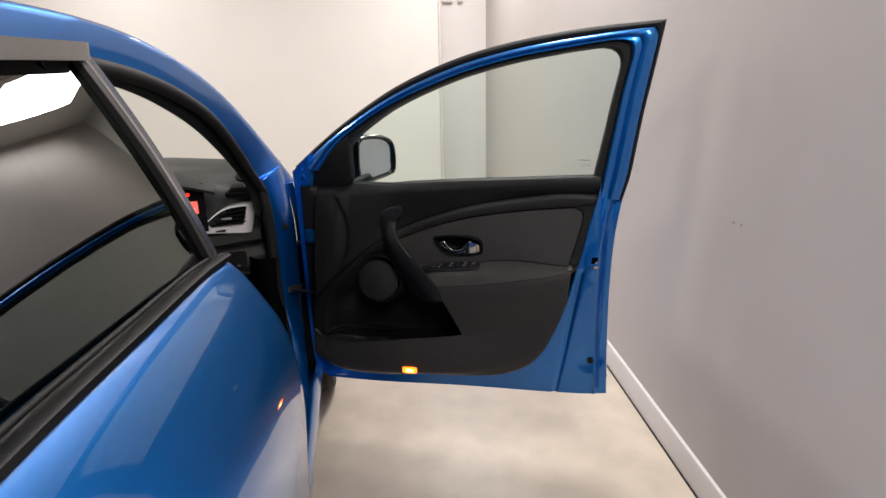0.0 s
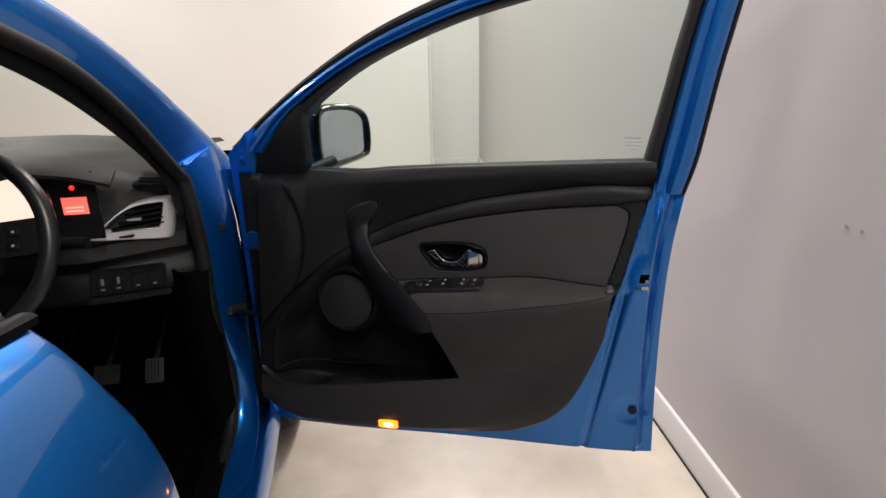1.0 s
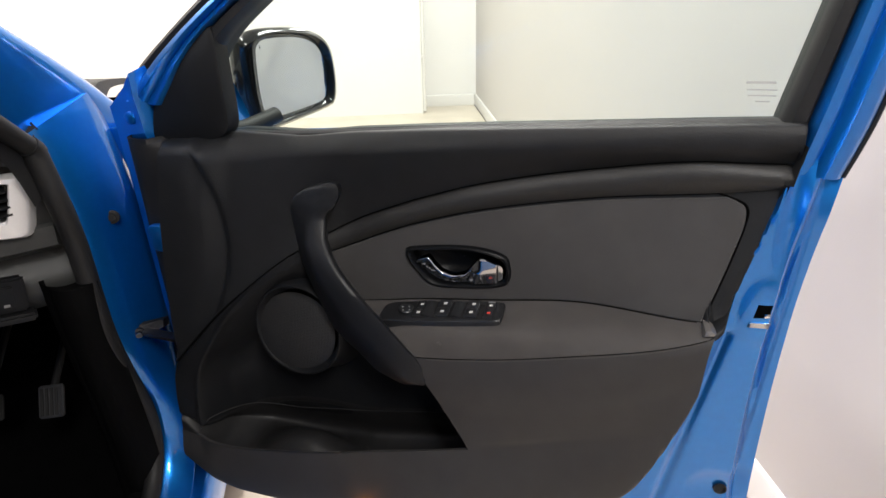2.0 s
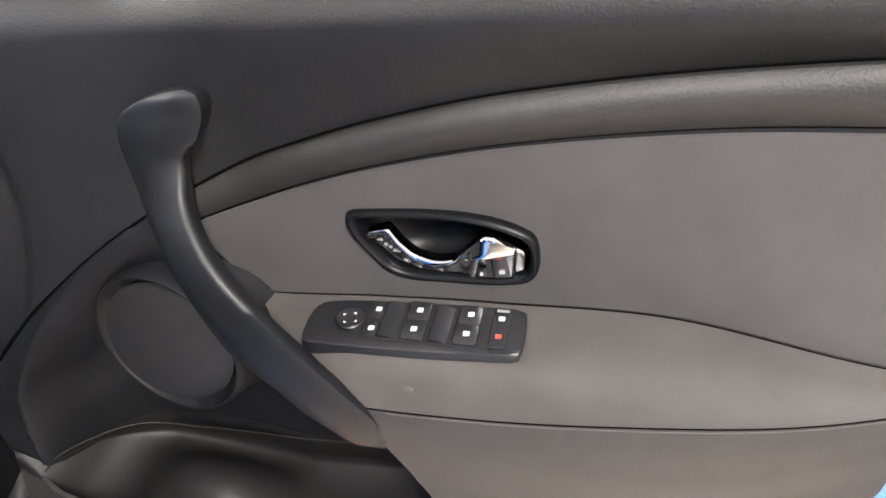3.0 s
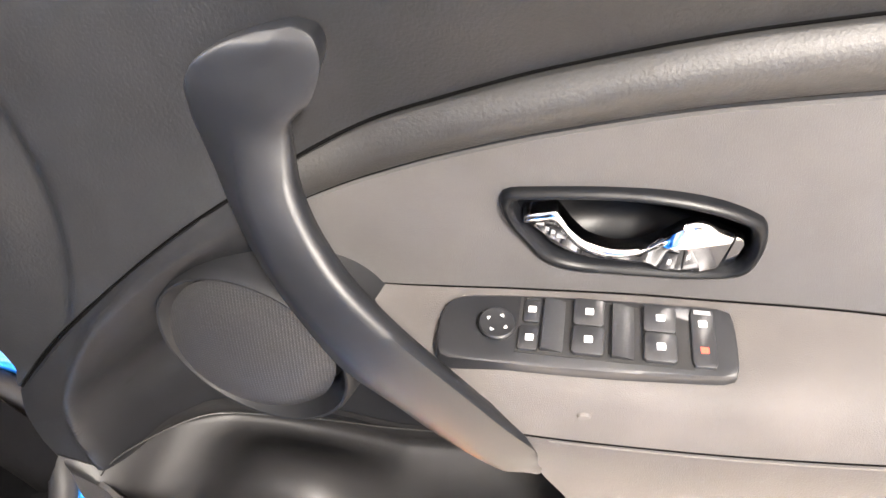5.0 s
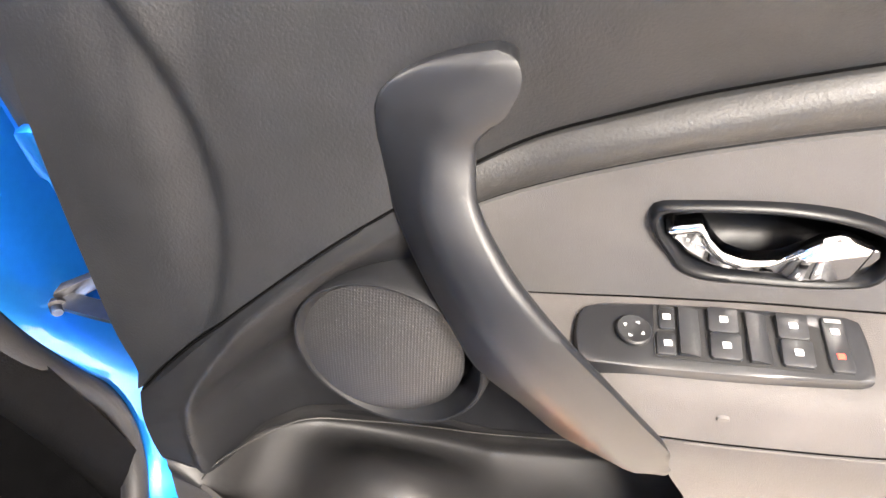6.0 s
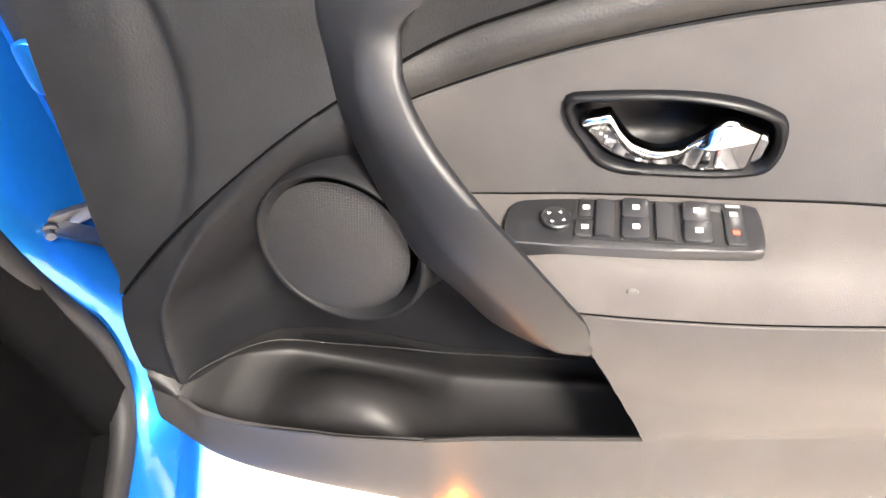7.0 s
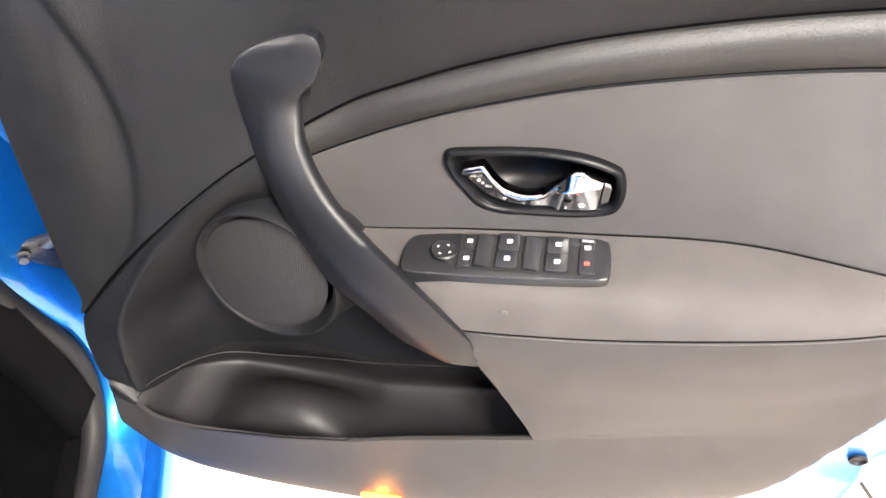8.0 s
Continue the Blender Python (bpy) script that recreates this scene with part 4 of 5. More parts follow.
for ub in (0.583, 0.6265):
    # sloping scoop before each pair of rockers
    rows = [[lp(ub - 0.019 + 0.017 * f, w, 0.0105 - 0.006 * f * f) for w in np.linspace(0.012, 0.051, 6)] for f in np.linspace(0, 1, 8)]
    part("scoop", sheet("scoop", rows, (0, 0, -0.006)), SWITCH, door)
    for w0, w1 in ((0.011, 0.0305), (0.032, 0.0515)):
        button(ub, ub + 0.0195, w0, w1, 0.0125, 0.0100)
        icon(ub + 0.010, (w0 + w1) / 2, 0.0118)
button(0.655, 0.669, 0.010, 0.052, 0.0095, 0.0095, "lock_button")
icon(0.662, 0.0215, 0.0099)
icon(0.662, 0.0405, 0.0099, RED, 0.0024)
part("lock_light", prism("lock_light", [lp(u, w, 0.0099) for u, w in ((0.657, 0.0115), (0.667, 0.0115), (0.667, 0.0145), (0.657, 0.0145))], (0, 0, -0.001)), GREYINK, door)
part("chrome_tag", prism("chrome_tag", [lp(u, w, 0.0099) for u, w in ((0.552, 0.0125), (0.561, 0.0125), (0.561, 0.0145), (0.552, 0.0145))], (0, 0, -0.001)), LIPM, door)

# end cap of the armrest, courtesy lamp, lock, hole, plugs
part("armrest_cap", prism("armrest_cap", [dp(u, 0.046, z) for u, z in ((0.950, 0.754), (0.963, 0.757), (0.965, 0.760), (0.958, 0.7645), (0.951, 0.763))], (0, 0.03, 0), 0.003), SATIN, door, "small silver end cap of the armrest")
lamp_o = [(0.460 + 0.046 * f[0], 0.409 + 0.021 * f[1]) for f in ((0.06, 0.0), (0.94, 0.08), (1.0, 0.5), (0.94, 0.95), (0.06, 0.88), (0.0, 0.45))]
part("courtesy_lamp", prism("courtesy_lamp", [dp(u, 0.1415, z) for u, z in spline(lamp_o, 30, True)], (0, 0.02, 0), 0.003), LAMPG, door, "lit amber courtesy lamp")
part("lamp_core", prism("lamp_core", [dp(0.4845 + 0.013 * a, 0.1425, 0.419 + 0.0065 * b) for a, b in circle(1.0, 18)], (0, 0.004, 0), 0.001), CORE, door, "bright bulb behind the amber lens")
bulb = new("lamp_bulb", bpy.data.lights.new("lamp_bulb", "POINT"))
bulb.data.energy, bulb.data.color, bulb.data.shadow_soft_size = 0.020, (1.0, 0.36, 0.06), 0.006
bulb.location = DOOR_TURN @ Vector(dp(0.484, 0.152, 0.4195))
part("lock_latch", prism("lock_latch", [dp(u, 0.0025, z) for u, z in ((1.013, 0.764), (1.035, 0.766), (1.037, 0.790), (1.016, 0.789))], (0, 0.03, 0), 0.004), GAP, door, "black door latch opening")
part("latch_plate", prism("latch_plate", [dp(u, 0.0045, z) for u, z in ((1.010, 0.752), (1.036, 0.753), (1.037, 0.762), (1.011, 0.760))], (0, 0.012, 0), 0.002), CHROME, door, "bright steel latch plate")
part("latch_tongue", prism("latch_tongue", [dp(u, 0.0055, z) for u, z in ((1.026, 0.769), (1.034, 0.770), (1.034, 0.777), (1.027, 0.776))], (0, 0.012, 0), 0.002), CHROME, door, "bright steel latch tongue")
part("drain_hole", lathe("drain_hole", [(0.0, -0.002), (0.0065, -0.002), (0.008, 0.0008), (0.0098, 0.0008), (0.0102, -0.002)], pose(1.0275, 0.006, 0.449, 90, 0, 0), 20), RUBBER, door, "black rubber plug in the steel")
part("drain_strip", sweep("drain_strip", [dp(u, -0.085, door_bottom(u) + 0.001) for u in np.linspace(0.93, 1.05, 12)], [(-0.008, -0.004), (0.008, -0.004), (0.008, 0.004), (-0.008, 0.004)]), RUBBER, door, "black rubber strip under the rear corner")
part("frame_plug", lathe("frame_plug", [(0.0, 0.002), (0.007, 0.002), (0.010, 0.0), (0.0105, -0.004)], pose(0.078, 0.012, 0.995, 90, 0, 0), 20), PAINT, door)

# door mirror outside the sail
MM = pose(*(DOOR_TURN.inverted() @ Vector((0.312, 0.15, 1.025))), 0, 0, 64)
mo = [(-0.068, 0.05), (-0.062, 0.072), (-0.04, 0.083), (0.02, 0.080), (0.058, 0.066), (0.078, 0.040), (0.084, -0.01), (0.080, -0.052), (0.066, -0.066), (0.0, -0.079), (-0.05, -0.085), (-0.064, -0.072), (-0.070, -0.02)]
MO = spline(mo, 64, True)


def mring(sx, sz, y):
    return [tuple(MM @ Vector((0.006 + (x - 0.006) * sx * 1.22, y, z * sz))) for x, z in MO]


rings = [mring(0.80, 0.83, 0.016), mring(0.82, 0.85, 0.004), mring(0.93, 0.94, -0.002), mring(1.01, 1.01, 0.004), mring(1.045, 1.035, 0.02), mring(0.98, 0.97, 0.06), mring(0.82, 0.80, 0.10), mring(0.5, 0.5, 0.125), mring(0.02, 0.02, 0.132)]
part("mirror_housing", mesh_of("mirror_housing", np.concatenate(rings), grid_faces(len(rings), 64, wrap_b=True), 60), GLOSS, door, "black door mirror housing")
part("mirror_glass", prism("mirror_glass", mring(0.81, 0.84, 0.010), (0, 0.004, 0), 0.001), MIRROR, door, "silvered door mirror glass")
part("mirror_arm", sweep("mirror_arm", [dp(0.19, -0.05, 0.965), dp(0.225, -0.10, 0.965), dp(0.25, -0.16, 0.975)], circle(0.016, 14, 0.014)), RUBBER, door)

# hinges and check strap between door and pillar
for zc in (0.800, 0.44):
    outline = spline([(0.082, zc - 0.016), (0.088, zc - 0.023), (0.106, zc - 0.024), (0.116, zc - 0.015), (0.116, zc + 0.015), (0.106, zc + 0.024), (0.088, zc + 0.023), (0.082, zc + 0.016)], 36, True)
    part("hinge", prism("hinge", [dp(u, 0.014, z) for u, z in outline], (0, 0.055, 0), 0.005), PAINT, door, "blue painted door hinge")
part("check_strap", sweep("check_strap", [(0.0, 0.0, 0.596), (0.04, -0.004, 0.597), (0.09, -0.008, 0.598), (0.13, 0.0, 0.598)], [(-0.010, -0.003), (0.010, -0.003), (0.010, 0.003), (-0.010, 0.003)]), STEEL, door, "bare steel door check strap")

# car body, in a frame turned a little against the wall: x to the car's right side, y to its nose
CT = pose(0, 0, 0, 0, 0, 5)
CI = CT.inverted()


def cl(x, y, z):
    """A world place in the car's frame."""
    return tuple(CI @ Vector((x, y, z)))


rail_out = spline([cl(*p) for p in ((0.015, 0.16, 0.955), (-0.015, 0.07, 1.045), (-0.045, -0.10, 1.16), (-0.065, -0.24, 1.245), (-0.085, -0.42, 1.325), (-0.11, -0.65, 1.392), (-0.13, -0.84, 1.422), (-0.15, -1.05, 1.434), (-0.145, -1.4, 1.436), (-0.10, -2.0, 1.415), (-0.06, -2.5, 1.36))], 70)
rail_in = spline([cl(*p) for p in ((-0.02, 0.0, 0.93), (-0.035, -0.09, 0.99), (-0.05, -0.20, 1.10), (-0.06, -0.385, 1.222), (-0.07, -0.57, 1.292), (-0.085, -0.75, 1.335), (-0.095, -0.92, 1.356), (-0.10, -1.1, 1.366), (-0.09, -1.4, 1.37), (-0.05, -2.0, 1.35), (-0.02, -2.5, 1.29))], 70)
rows = []
for a, b in zip(rail_out, rail_in):
    row = []
    for f, bulge in ((0, 0), (0.10, 0.007), (0.22, 0.009), (0.32, 0.006), (0.6, -0.006), (0.85, -0.017), (1, -0.024)):
        p = a * (1 - f) + b * f
        row.append((p[0] + bulge * 1.2, p[1], p[2] + bulge * 0.6))
    rows.append(row)
part("roof_rail", sheet("roof_rail", rows, (-0.014, 0.02, 0.0)), PAINT, car, "blue painted windscreen pillar and roof rail", m=CT)

jl = spline([cl(*p) for p in ((-0.045, -0.09, 0.99), (-0.022, -0.068, 0.90), (-0.02, -0.054, 0.80), (-0.02, -0.05, 0.635), (-0.02, -0.02, 0.50), (-0.02, 0.004, 0.42), (-0.02, 0.0, 0.34), (-0.02, -0.045, 0.275), (-0.02, -0.13, 0.245), (-0.02, -0.30, 0.235), (-0.02, -0.6, 0.235), (-0.015, -0.95, 0.24))], 80)
jr = spline([cl(*p) for p in ((0.0, 0.05, 1.03), (0.02, 0.06, 0.90), (0.025, 0.08, 0.80), (0.025, 0.085, 0.66), (0.022, 0.065, 0.50), (0.025, 0.05, 0.40), (0.030, 0.03, 0.31), (0.038, -0.02, 0.255), (0.048, -0.12, 0.235), (0.060, -0.30, 0.225), (0.085, -0.6, 0.225), (0.115, -0.95, 0.23))], 80)
rows = []
for i, (a, b) in enumerate(zip(jl, jr)):
    t = i / 79
    row = []
    for f, dz in ((0, -0.006), (0.1, 0.0), (0.3, 0.002), (0.55, 0.0), (0.8, -0.002), (0.93, -0.006), (1, -0.02)):
        p = a * (1 - f) + b * f
        n = Vector((0.35, -1, 0)) if t < 0.6 else Vector((0.2, 0, 1))
        q = Vector(p) + n.normalized() * dz
        row.append(tuple(q))
    rows.append(row)
part("door_jamb", sheet("door_jamb", rows, (-0.03, 0.05, -0.01)), PAINT, car, "glossy blue door jamb and sill step", m=CT)

# sill skirt and lower front wing
rows = []
for y in np.linspace(0.12, -2.3, 40):
    rows.append([(x, y, z) for x, z in ((0.020, 0.228), (0.045, 0.226), (0.056, 0.218), (0.0625, 0.20), (0.065, 0.17), (0.0655, 0.14), (0.06, 0.12))])
part("sill", sheet("sill", rows, (-0.06, 0, 0.0)), PAINT, car, "blue sill under the door openings", m=CT)

wing = []
for y in np.linspace(0.075, 1.25, 34):
    prof = []
    flare = 0.02 * math.exp(-((y - 0.62) / 0.35) ** 2)
    top = 0.96 - 0.14 * max(0, y - 0.1) ** 1.3
    low = 0.16
    if abs(y - 0.42) < 0.335:
        low = 0.31 + math.sqrt(max(0.335**2 - (y - 0.42) ** 2, 0))
    for f in np.linspace(0, 1, 14):
        z = top + (low - top) * f
        x = 0.03 + 0.085 * math.sin(math.pi * min(1, (top - z) / 0.55 * 0.62)) + flare - 0.10 * max(0, y - 0.7) ** 2
        prof.append((x, y, z))
    wing.append(prof)
part("front_wing", sheet("front_wing", wing, (-0.03, 0, 0)), PAINT, car, "blue front wing over the wheel", m=CT)

# black aperture seal and inner pillar trim
rail_path = spline(np.array([p for p in rail_in[::-1] if p[1] > -0.98])[::3], 90) + np.array((-0.012, -0.004, -0.010))
seal = part("door_seal", sweep("door_seal", rail_path, circle(0.015, 14), up=(1, 0, 0)), RUBBER, car, "thick black rubber door seal", m=CT)
jamb_path = spline(np.concatenate([rail_path[-3:-1], (jl + np.array((-0.014, -0.008, 0.0)))[5::3]]), 110)
LIPS_RAW = [(0.014 * math.cos(a), 0.014 * math.sin(a)) for a in np.linspace(-1.2, 2.6, 12)] + [(-0.020, 0.006), (-0.026, 0.010), (-0.033, 0.006), (-0.037, -0.002), (-0.044, 0.003), (-0.052, -0.004), (-0.055, -0.016), (-0.02, -0.02)]
lips = [(a * 1.2 if a > -0.02 else 0.6 * a - 0.012, b * 1.2) for a, b in spline(LIPS_RAW, 60, True)]
part("seal_lip", sweep("seal_lip", jamb_path, lips, up=(1, 0, 0)), RUBBER, seal, "ribbed rubber lip down the jamb")
ptrim = spline([cl(*p) for p in ((-0.135, -1.0, 1.340), (-0.130, -0.90, 1.326), (-0.125, -0.80, 1.310), (-0.115, -0.62, 1.265), (-0.10, -0.42, 1.185), (-0.085, -0.22, 1.065), (-0.07, -0.12, 0.97), (-0.06, -0.09, 0.88))], 50)
rows = [[(p[0] + a, p[1] + b, p[2] + c) for a, b, c in ((0.012, 0.01, 0.016), (0.0, 0.0, 0.002), (-0.008, 0.02, 0.002), (-0.02, 0.05, 0.012))] for p in ptrim]
part("pillar_trim", sheet("pillar_trim", rows, (-0.0, 0.02, 0.02)), PLASTIC, car, "dark grey windscreen pillar trim", m=CT)
kick = [[(x, y + 0.02 * math.sin(z * 6), z) for x, y in spline([(-0.022, -0.045), (-0.05, -0.075), (-0.09, -0.06), (-0.12, 0.0), (-0.13, 0.12)], 22)] for z in np.linspace(0.16, 0.74, 40)]
part("kick_panel", sheet("kick_panel", kick, (-0.02, 0.02, 0)), KICK, car, "kick panel blackened for the footwell's shade", m=CT)
part("scuff_plate", sheet("scuff_plate", [[(x, y, z) for x, z in ((-0.035, 0.252), (-0.05, 0.258), (-0.09, 0.25), (-0.11, 0.20))] for y in np.linspace(-0.05, -1.0, 20)], (0, 0, -0.02)), KICK, car, "sill scuff plate blackened for the footwell's shade", m=CT)

# jamb details
part("jamb_plug", lathe("jamb_plug", [(0.0, 0.003), (0.006, 0.003), (0.007, 0.001), (0.011, 0.0005), (0.0125, -0.003)], pose(0.002, 0.0, 0.825, 90, 0, 20), 24), RUBBER, car, "round black rubber plug in the jamb")
part("strap_bracket", prism("strap_bracket", [(-0.016, -0.006, 0.585), (0.03, 0.02, 0.588), (0.032, 0.02, 0.606), (-0.012, -0.006, 0.610)], (0.006, 0.014, 0), 0.003), STEEL, car, "bare steel check strap bracket")
part("strap_bolt", lathe("strap_bolt", [(0.0, 0.010), (0.005, 0.010), (0.006, 0.008), (0.0062, 0.003), (0.010, 0.002), (0.0105, -0.002)], pose(-0.004, -0.008, 0.597, 90, 0, 25), 18), STEEL, car, "steel bolt head")

# rear door: a bulging skin, belt trim, window
rd = smooth_fn([(0.15, 0.064), (0.22, 0.070), (0.30, 0.088), (0.43, 0.110), (0.55, 0.119), (0.69, 0.124), (0.79, 0.117), (0.86, 0.099), (0.92, 0.067), (0.955, 0.045), (0.985, 0.020), (1.0, 0.000), (1.08, -0.10)])
rd_belt = smooth_fn([(-2.6, 1.110), (-1.6, 1.073), (-1.33, 1.051), (-1.1, 1.028), (-0.9, 0.997)])
RDY = -0.92
rows = []
for i, f in enumerate(edged(44, 0.008)):
    y = RDY + (-2.15 - RDY) * f
    row = []
    b = rd_belt(y)
    for t in edged(36, 0.01):
        z = b + (0.225 - b) * t
        zn = z - (b - 0.995) * (1 - t)
        x = rd(zn) - (0.006 if f == 0 else 0.002 if i == 1 else 0) + 0.012 * math.sin(math.pi * min(1, f)) - 0.02 * f
        # swage line low on the door
        x += 0.006 * math.exp(-((z - 0.42) / 0.02) ** 2)
        row.append((x, y, z))
    rows.append(row)
rear = part("rear_door", sheet("rear_door", rows, (-0.05, 0, 0), 30), PAINT, car, "closed blue rear door with a bulging flank", m=CT)
bt = [(rd(0.995), y, rd_belt(y) + 0.004) for y in np.linspace(RDY + 0.005, -2.2, 40)]
bt = [(x + 0.012 * math.sin(math.pi * min(1, (RDY - y) / 1.24)) - 0.02 * (RDY - y) / 1.24, y, z) for x, y, z in bt]
part("belt_trim", sweep("belt_trim", bt, [(0.010, -0.002), (0.012, 0.000), (0.010, 0.004), (0.004, 0.006), (-0.006, 0.006), (-0.012, 0.002), (-0.012, -0.006)], up=(0, 0, 1)), TRIMBLK, rear, "satin black belt moulding")
part("belt_lip", sweep("belt_lip", [(x - 0.012, y + (-0.03 if k == 0 else 0), z + 0.005) for k, (x, y, z) in enumerate(bt)], circle(0.0035, 8)), RUBBER, rear, "black rubber glass wiper lip")
g_top = spline([cl(-0.062, -1.02, 1.352), cl(-0.065, -1.4, 1.345), cl(-0.04, -2.0, 1.32)], 24)
g_bot = np.array([(x - 0.012 + 0.03 * (y + 0.935), y - 0.065, z) for x, y, z in spline(np.array(bt)[:-2], 24)])
g_top[:, 0] += np.interp(-g_top[:, 1], [1.0, 1.5, 2.2], [0, 0.035, 0.028])
rows = [[tuple(g_bot[i] * (1 - f) + g_top[i] * f + np.array((0.010 * math.sin(math.pi * f), 0, 0))) for f in np.linspace(0, 1, 12)] for i in range(24)]
rp = part("window_pane", sheet("window_pane", rows, (-0.004, 0, 0)), TINT, rear, "dark tinted rear side window")
rp.visible_shadow = False
fp = [tuple(g_bot[0] * (1 - f) + g_top[0] * f + np.array((0.012 * math.sin(math.pi * f) + 0.004, 0.0, 0))) for f in np.linspace(-0.02, 1, 16)]
part("window_frame", sweep("window_frame", fp, [(-0.008, -0.006), (0.008, -0.006), (0.008, 0.004), (0.004, 0.007), (-0.008, 0.006)], up=(1, 0, 0)), RUBBER, rear, "black window guide strip")
bp = [(p[0] - 0.004, p[1] + 0.030 + 0.010 * k / 15, p[2]) for k, p in enumerate(fp)]
part("pillar_applique", sweep("pillar_applique", bp, [(-0.021, -0.010), (0.020, -0.010), (0.023, 0.000), (0.018, 0.006), (-0.018, 0.008), (-0.023, 0.002)], up=(1, 0, 0)), GLOSSTRIM, car, "glossy black centre pillar cover", m=CT)
tp = [tuple(p + np.array((0.012, 0, 0.004))) for p in g_top]
part("top_trim", sweep("top_trim", [tp[0] + np.array((0, 0.014, -0.003)), tp[0] + np.array((0, 0.008, 0))] + tp, [(-0.012, -0.010), (0.010, -0.010), (0.014, -0.002), (0.012, 0.008), (0.004, 0.016), (-0.012, 0.016)], scale=[(0.4, 0.4)] + [(1, 1)] * (len(tp) + 1)), SATIN, rear, "satin grey upper window trim")

# centre pillar inner, roof, far side, bonnet, windscreen
part("centre_pillar", sheet("centre_pillar", [[(x - 0.03 - 0.22 * max(0, z - 1.0), y - 0.35 * max(0, z - 1.0), z) for x, y in ((-0.05, -0.96), (-0.07, -0.945), (-0.11, -0.96), (-0.12, -1.02), (-0.08, -1.08))] for z in np.linspace(0.24, 1.36, 20)], (0.01, -0.03, 0)), HARD, car, "black centre pillar trim", m=CT)
WID = 1.55
rows = []
for i in range(12, 70):
    a = rail_out[i]
    rows.append([(a[0] - (WID + 2 * a[0]) * f, a[1] + 0.10 * math.sin(math.pi * f) * (1 if a[1] > -0.9 else 0.2), a[2] + 0.055 * math.sin(math.pi * f) - 0.003) for f in np.linspace(0.0, 1, 14)])
roof_rows = [r for r in rows if r[0][1] < -0.55]
part("roof", sheet("roof", roof_rows, (0, 0, -0.02)), PAINT, car, "blue roof panel", m=CT)
headlining = [[(p[0] - 0.02, p[1], p[2] - 0.05) for p in r] for r in roof_rows]
part("headlining", sheet("headlining", headlining, (0, 0, -0.01)), material("grey_headlining", (0.35, 0.34, 0.33), 0.9, grain=0.06, scale=200), car, "pale grey fabric headlining", m=CT)
scr = []
for f in np.linspace(0, 1, 16):
    row = []
    for g in np.linspace(0, 1, 10):
        a = rail_out[int(g * 30)]
        base_y = 0.30 * math.sin(math.pi * f) * (1 - 0.6 * g)
        row.append((a[0] - 0.02 - (WID + 2 * a[0] - 0.04) * f, a[1] + base_y, a[2] - 0.008 + 0.035 * math.sin(math.pi * f)))
    scr.append(row)
ws = part("windscreen", sheet("windscreen", scr, (0, 0, -0.004)), SCREENG, car, "clear curved windscreen", m=CT)
ws.visible_shadow = False
bon = []
for y in np.linspace(0.0, 1, 16):
    row = []
    for f in np.linspace(0, 1, 16):
        yy = 0.12 + 0.30 * math.sin(math.pi * f) * (1 - y) + 0.92 * y
        row.append((0.036 - 0.05 * y**2 - (WID + 0.072 - 0.10 * y**2) * f, yy, 0.955 - 0.21 * y**1.5 + 0.045 * math.sin(math.pi * f)))
    bon.append(row)
part("bonnet", sheet("bonnet", bon, (0, 0, -0.02)), PAINT, car, "blue bonnet", m=CT)
nose = [[(-0.06 - (WID - 0.12) * f, 1.03 + 0.22 * math.sin(math.pi * f) * 0.5 + 0.08 * math.sin(math.pi * g), 0.745 - 0.55 * g) for g in np.linspace(0, 1, 10)] for f in np.linspace(0, 1, 16)]
part("front_bumper", sheet("front_bumper", nose, (0, -0.05, 0)), PAINT, car, "blue front bumper", m=CT)
far = []
for y in np.linspace(1.0, -2.6, 40):
    top = rd_belt(min(y, -0.9)) if y < -0.9 else 0.96 + 0.03 * min(1, max(0, -y))
    far.append([(-WID - rd(z) + 0.03, y, z) for z in np.linspace(top, 0.16, 16)])
part("far_flank", sheet("far_flank", far, (0.04, 0, 0)), PAINT, car, "blue far flank of the body", m=CT)
part("far_rail", sheet("far_rail", [[(-WID - p[0] + dx, p[1], p[2] + dz) for dx, dz in ((0, 0), (-0.008, -0.03), (0.0, -0.06))] for p in rail_out], (0.04, 0, 0)), PAINT, car, "blue far roof rail", m=CT)
belt_at = lambda y: rd_belt(min(y, -0.9)) if y < -0.9 else 0.96 + 0.03 * min(1, max(0, -y))
fw = []
for p in rail_out[6:64]:
    b = belt_at(p[1])
    fw.append([((-WID - rd(b) + 0.03) * (1 - f) + (-WID - p[0]) * f, p[1], b + (p[2] - 0.02 - b) * f) for f in np.linspace(0, 1, 8)])
far_pane = part("far_window", sheet("far_window", fw, (0.004, 0, 0)), TINT, car, "dark tinted windows of the far side", m=CT)
far_pane.visible_shadow = False
cq = []
for y in np.linspace(-2.02, -2.52, 14):
    b = rd_belt(y)
    top_p = rail_out[int(np.argmin(np.abs(rail_out[:, 1] - y)))]
    cq.append([((rd(0.995) - 0.02 - 0.1 * max(0, -2.15 - y)) * (1 - f) + top_p[0] * f, y, b + (top_p[2] - b) * f) for f in np.linspace(0, 1, 8)])
part("rear_pillar", sheet("rear_pillar", cq, (-0.03, 0, 0)), PAINT, car, "blue rear roof pillar", m=CT)
tail = [[(-0.02 - (WID - 0.04) * f, -2.55 - 0.16 * math.sin(math.pi * f) - 0.12 * math.sin(math.pi * g), 1.385 - 1.18 * g) for g in np.linspace(0, 1, 12)] for f in np.linspace(0, 1, 14)]
part("tailgate", sheet("tailgate", tail, (0, 0.05, 0)), PAINT, car, "blue tailgate", m=CT)
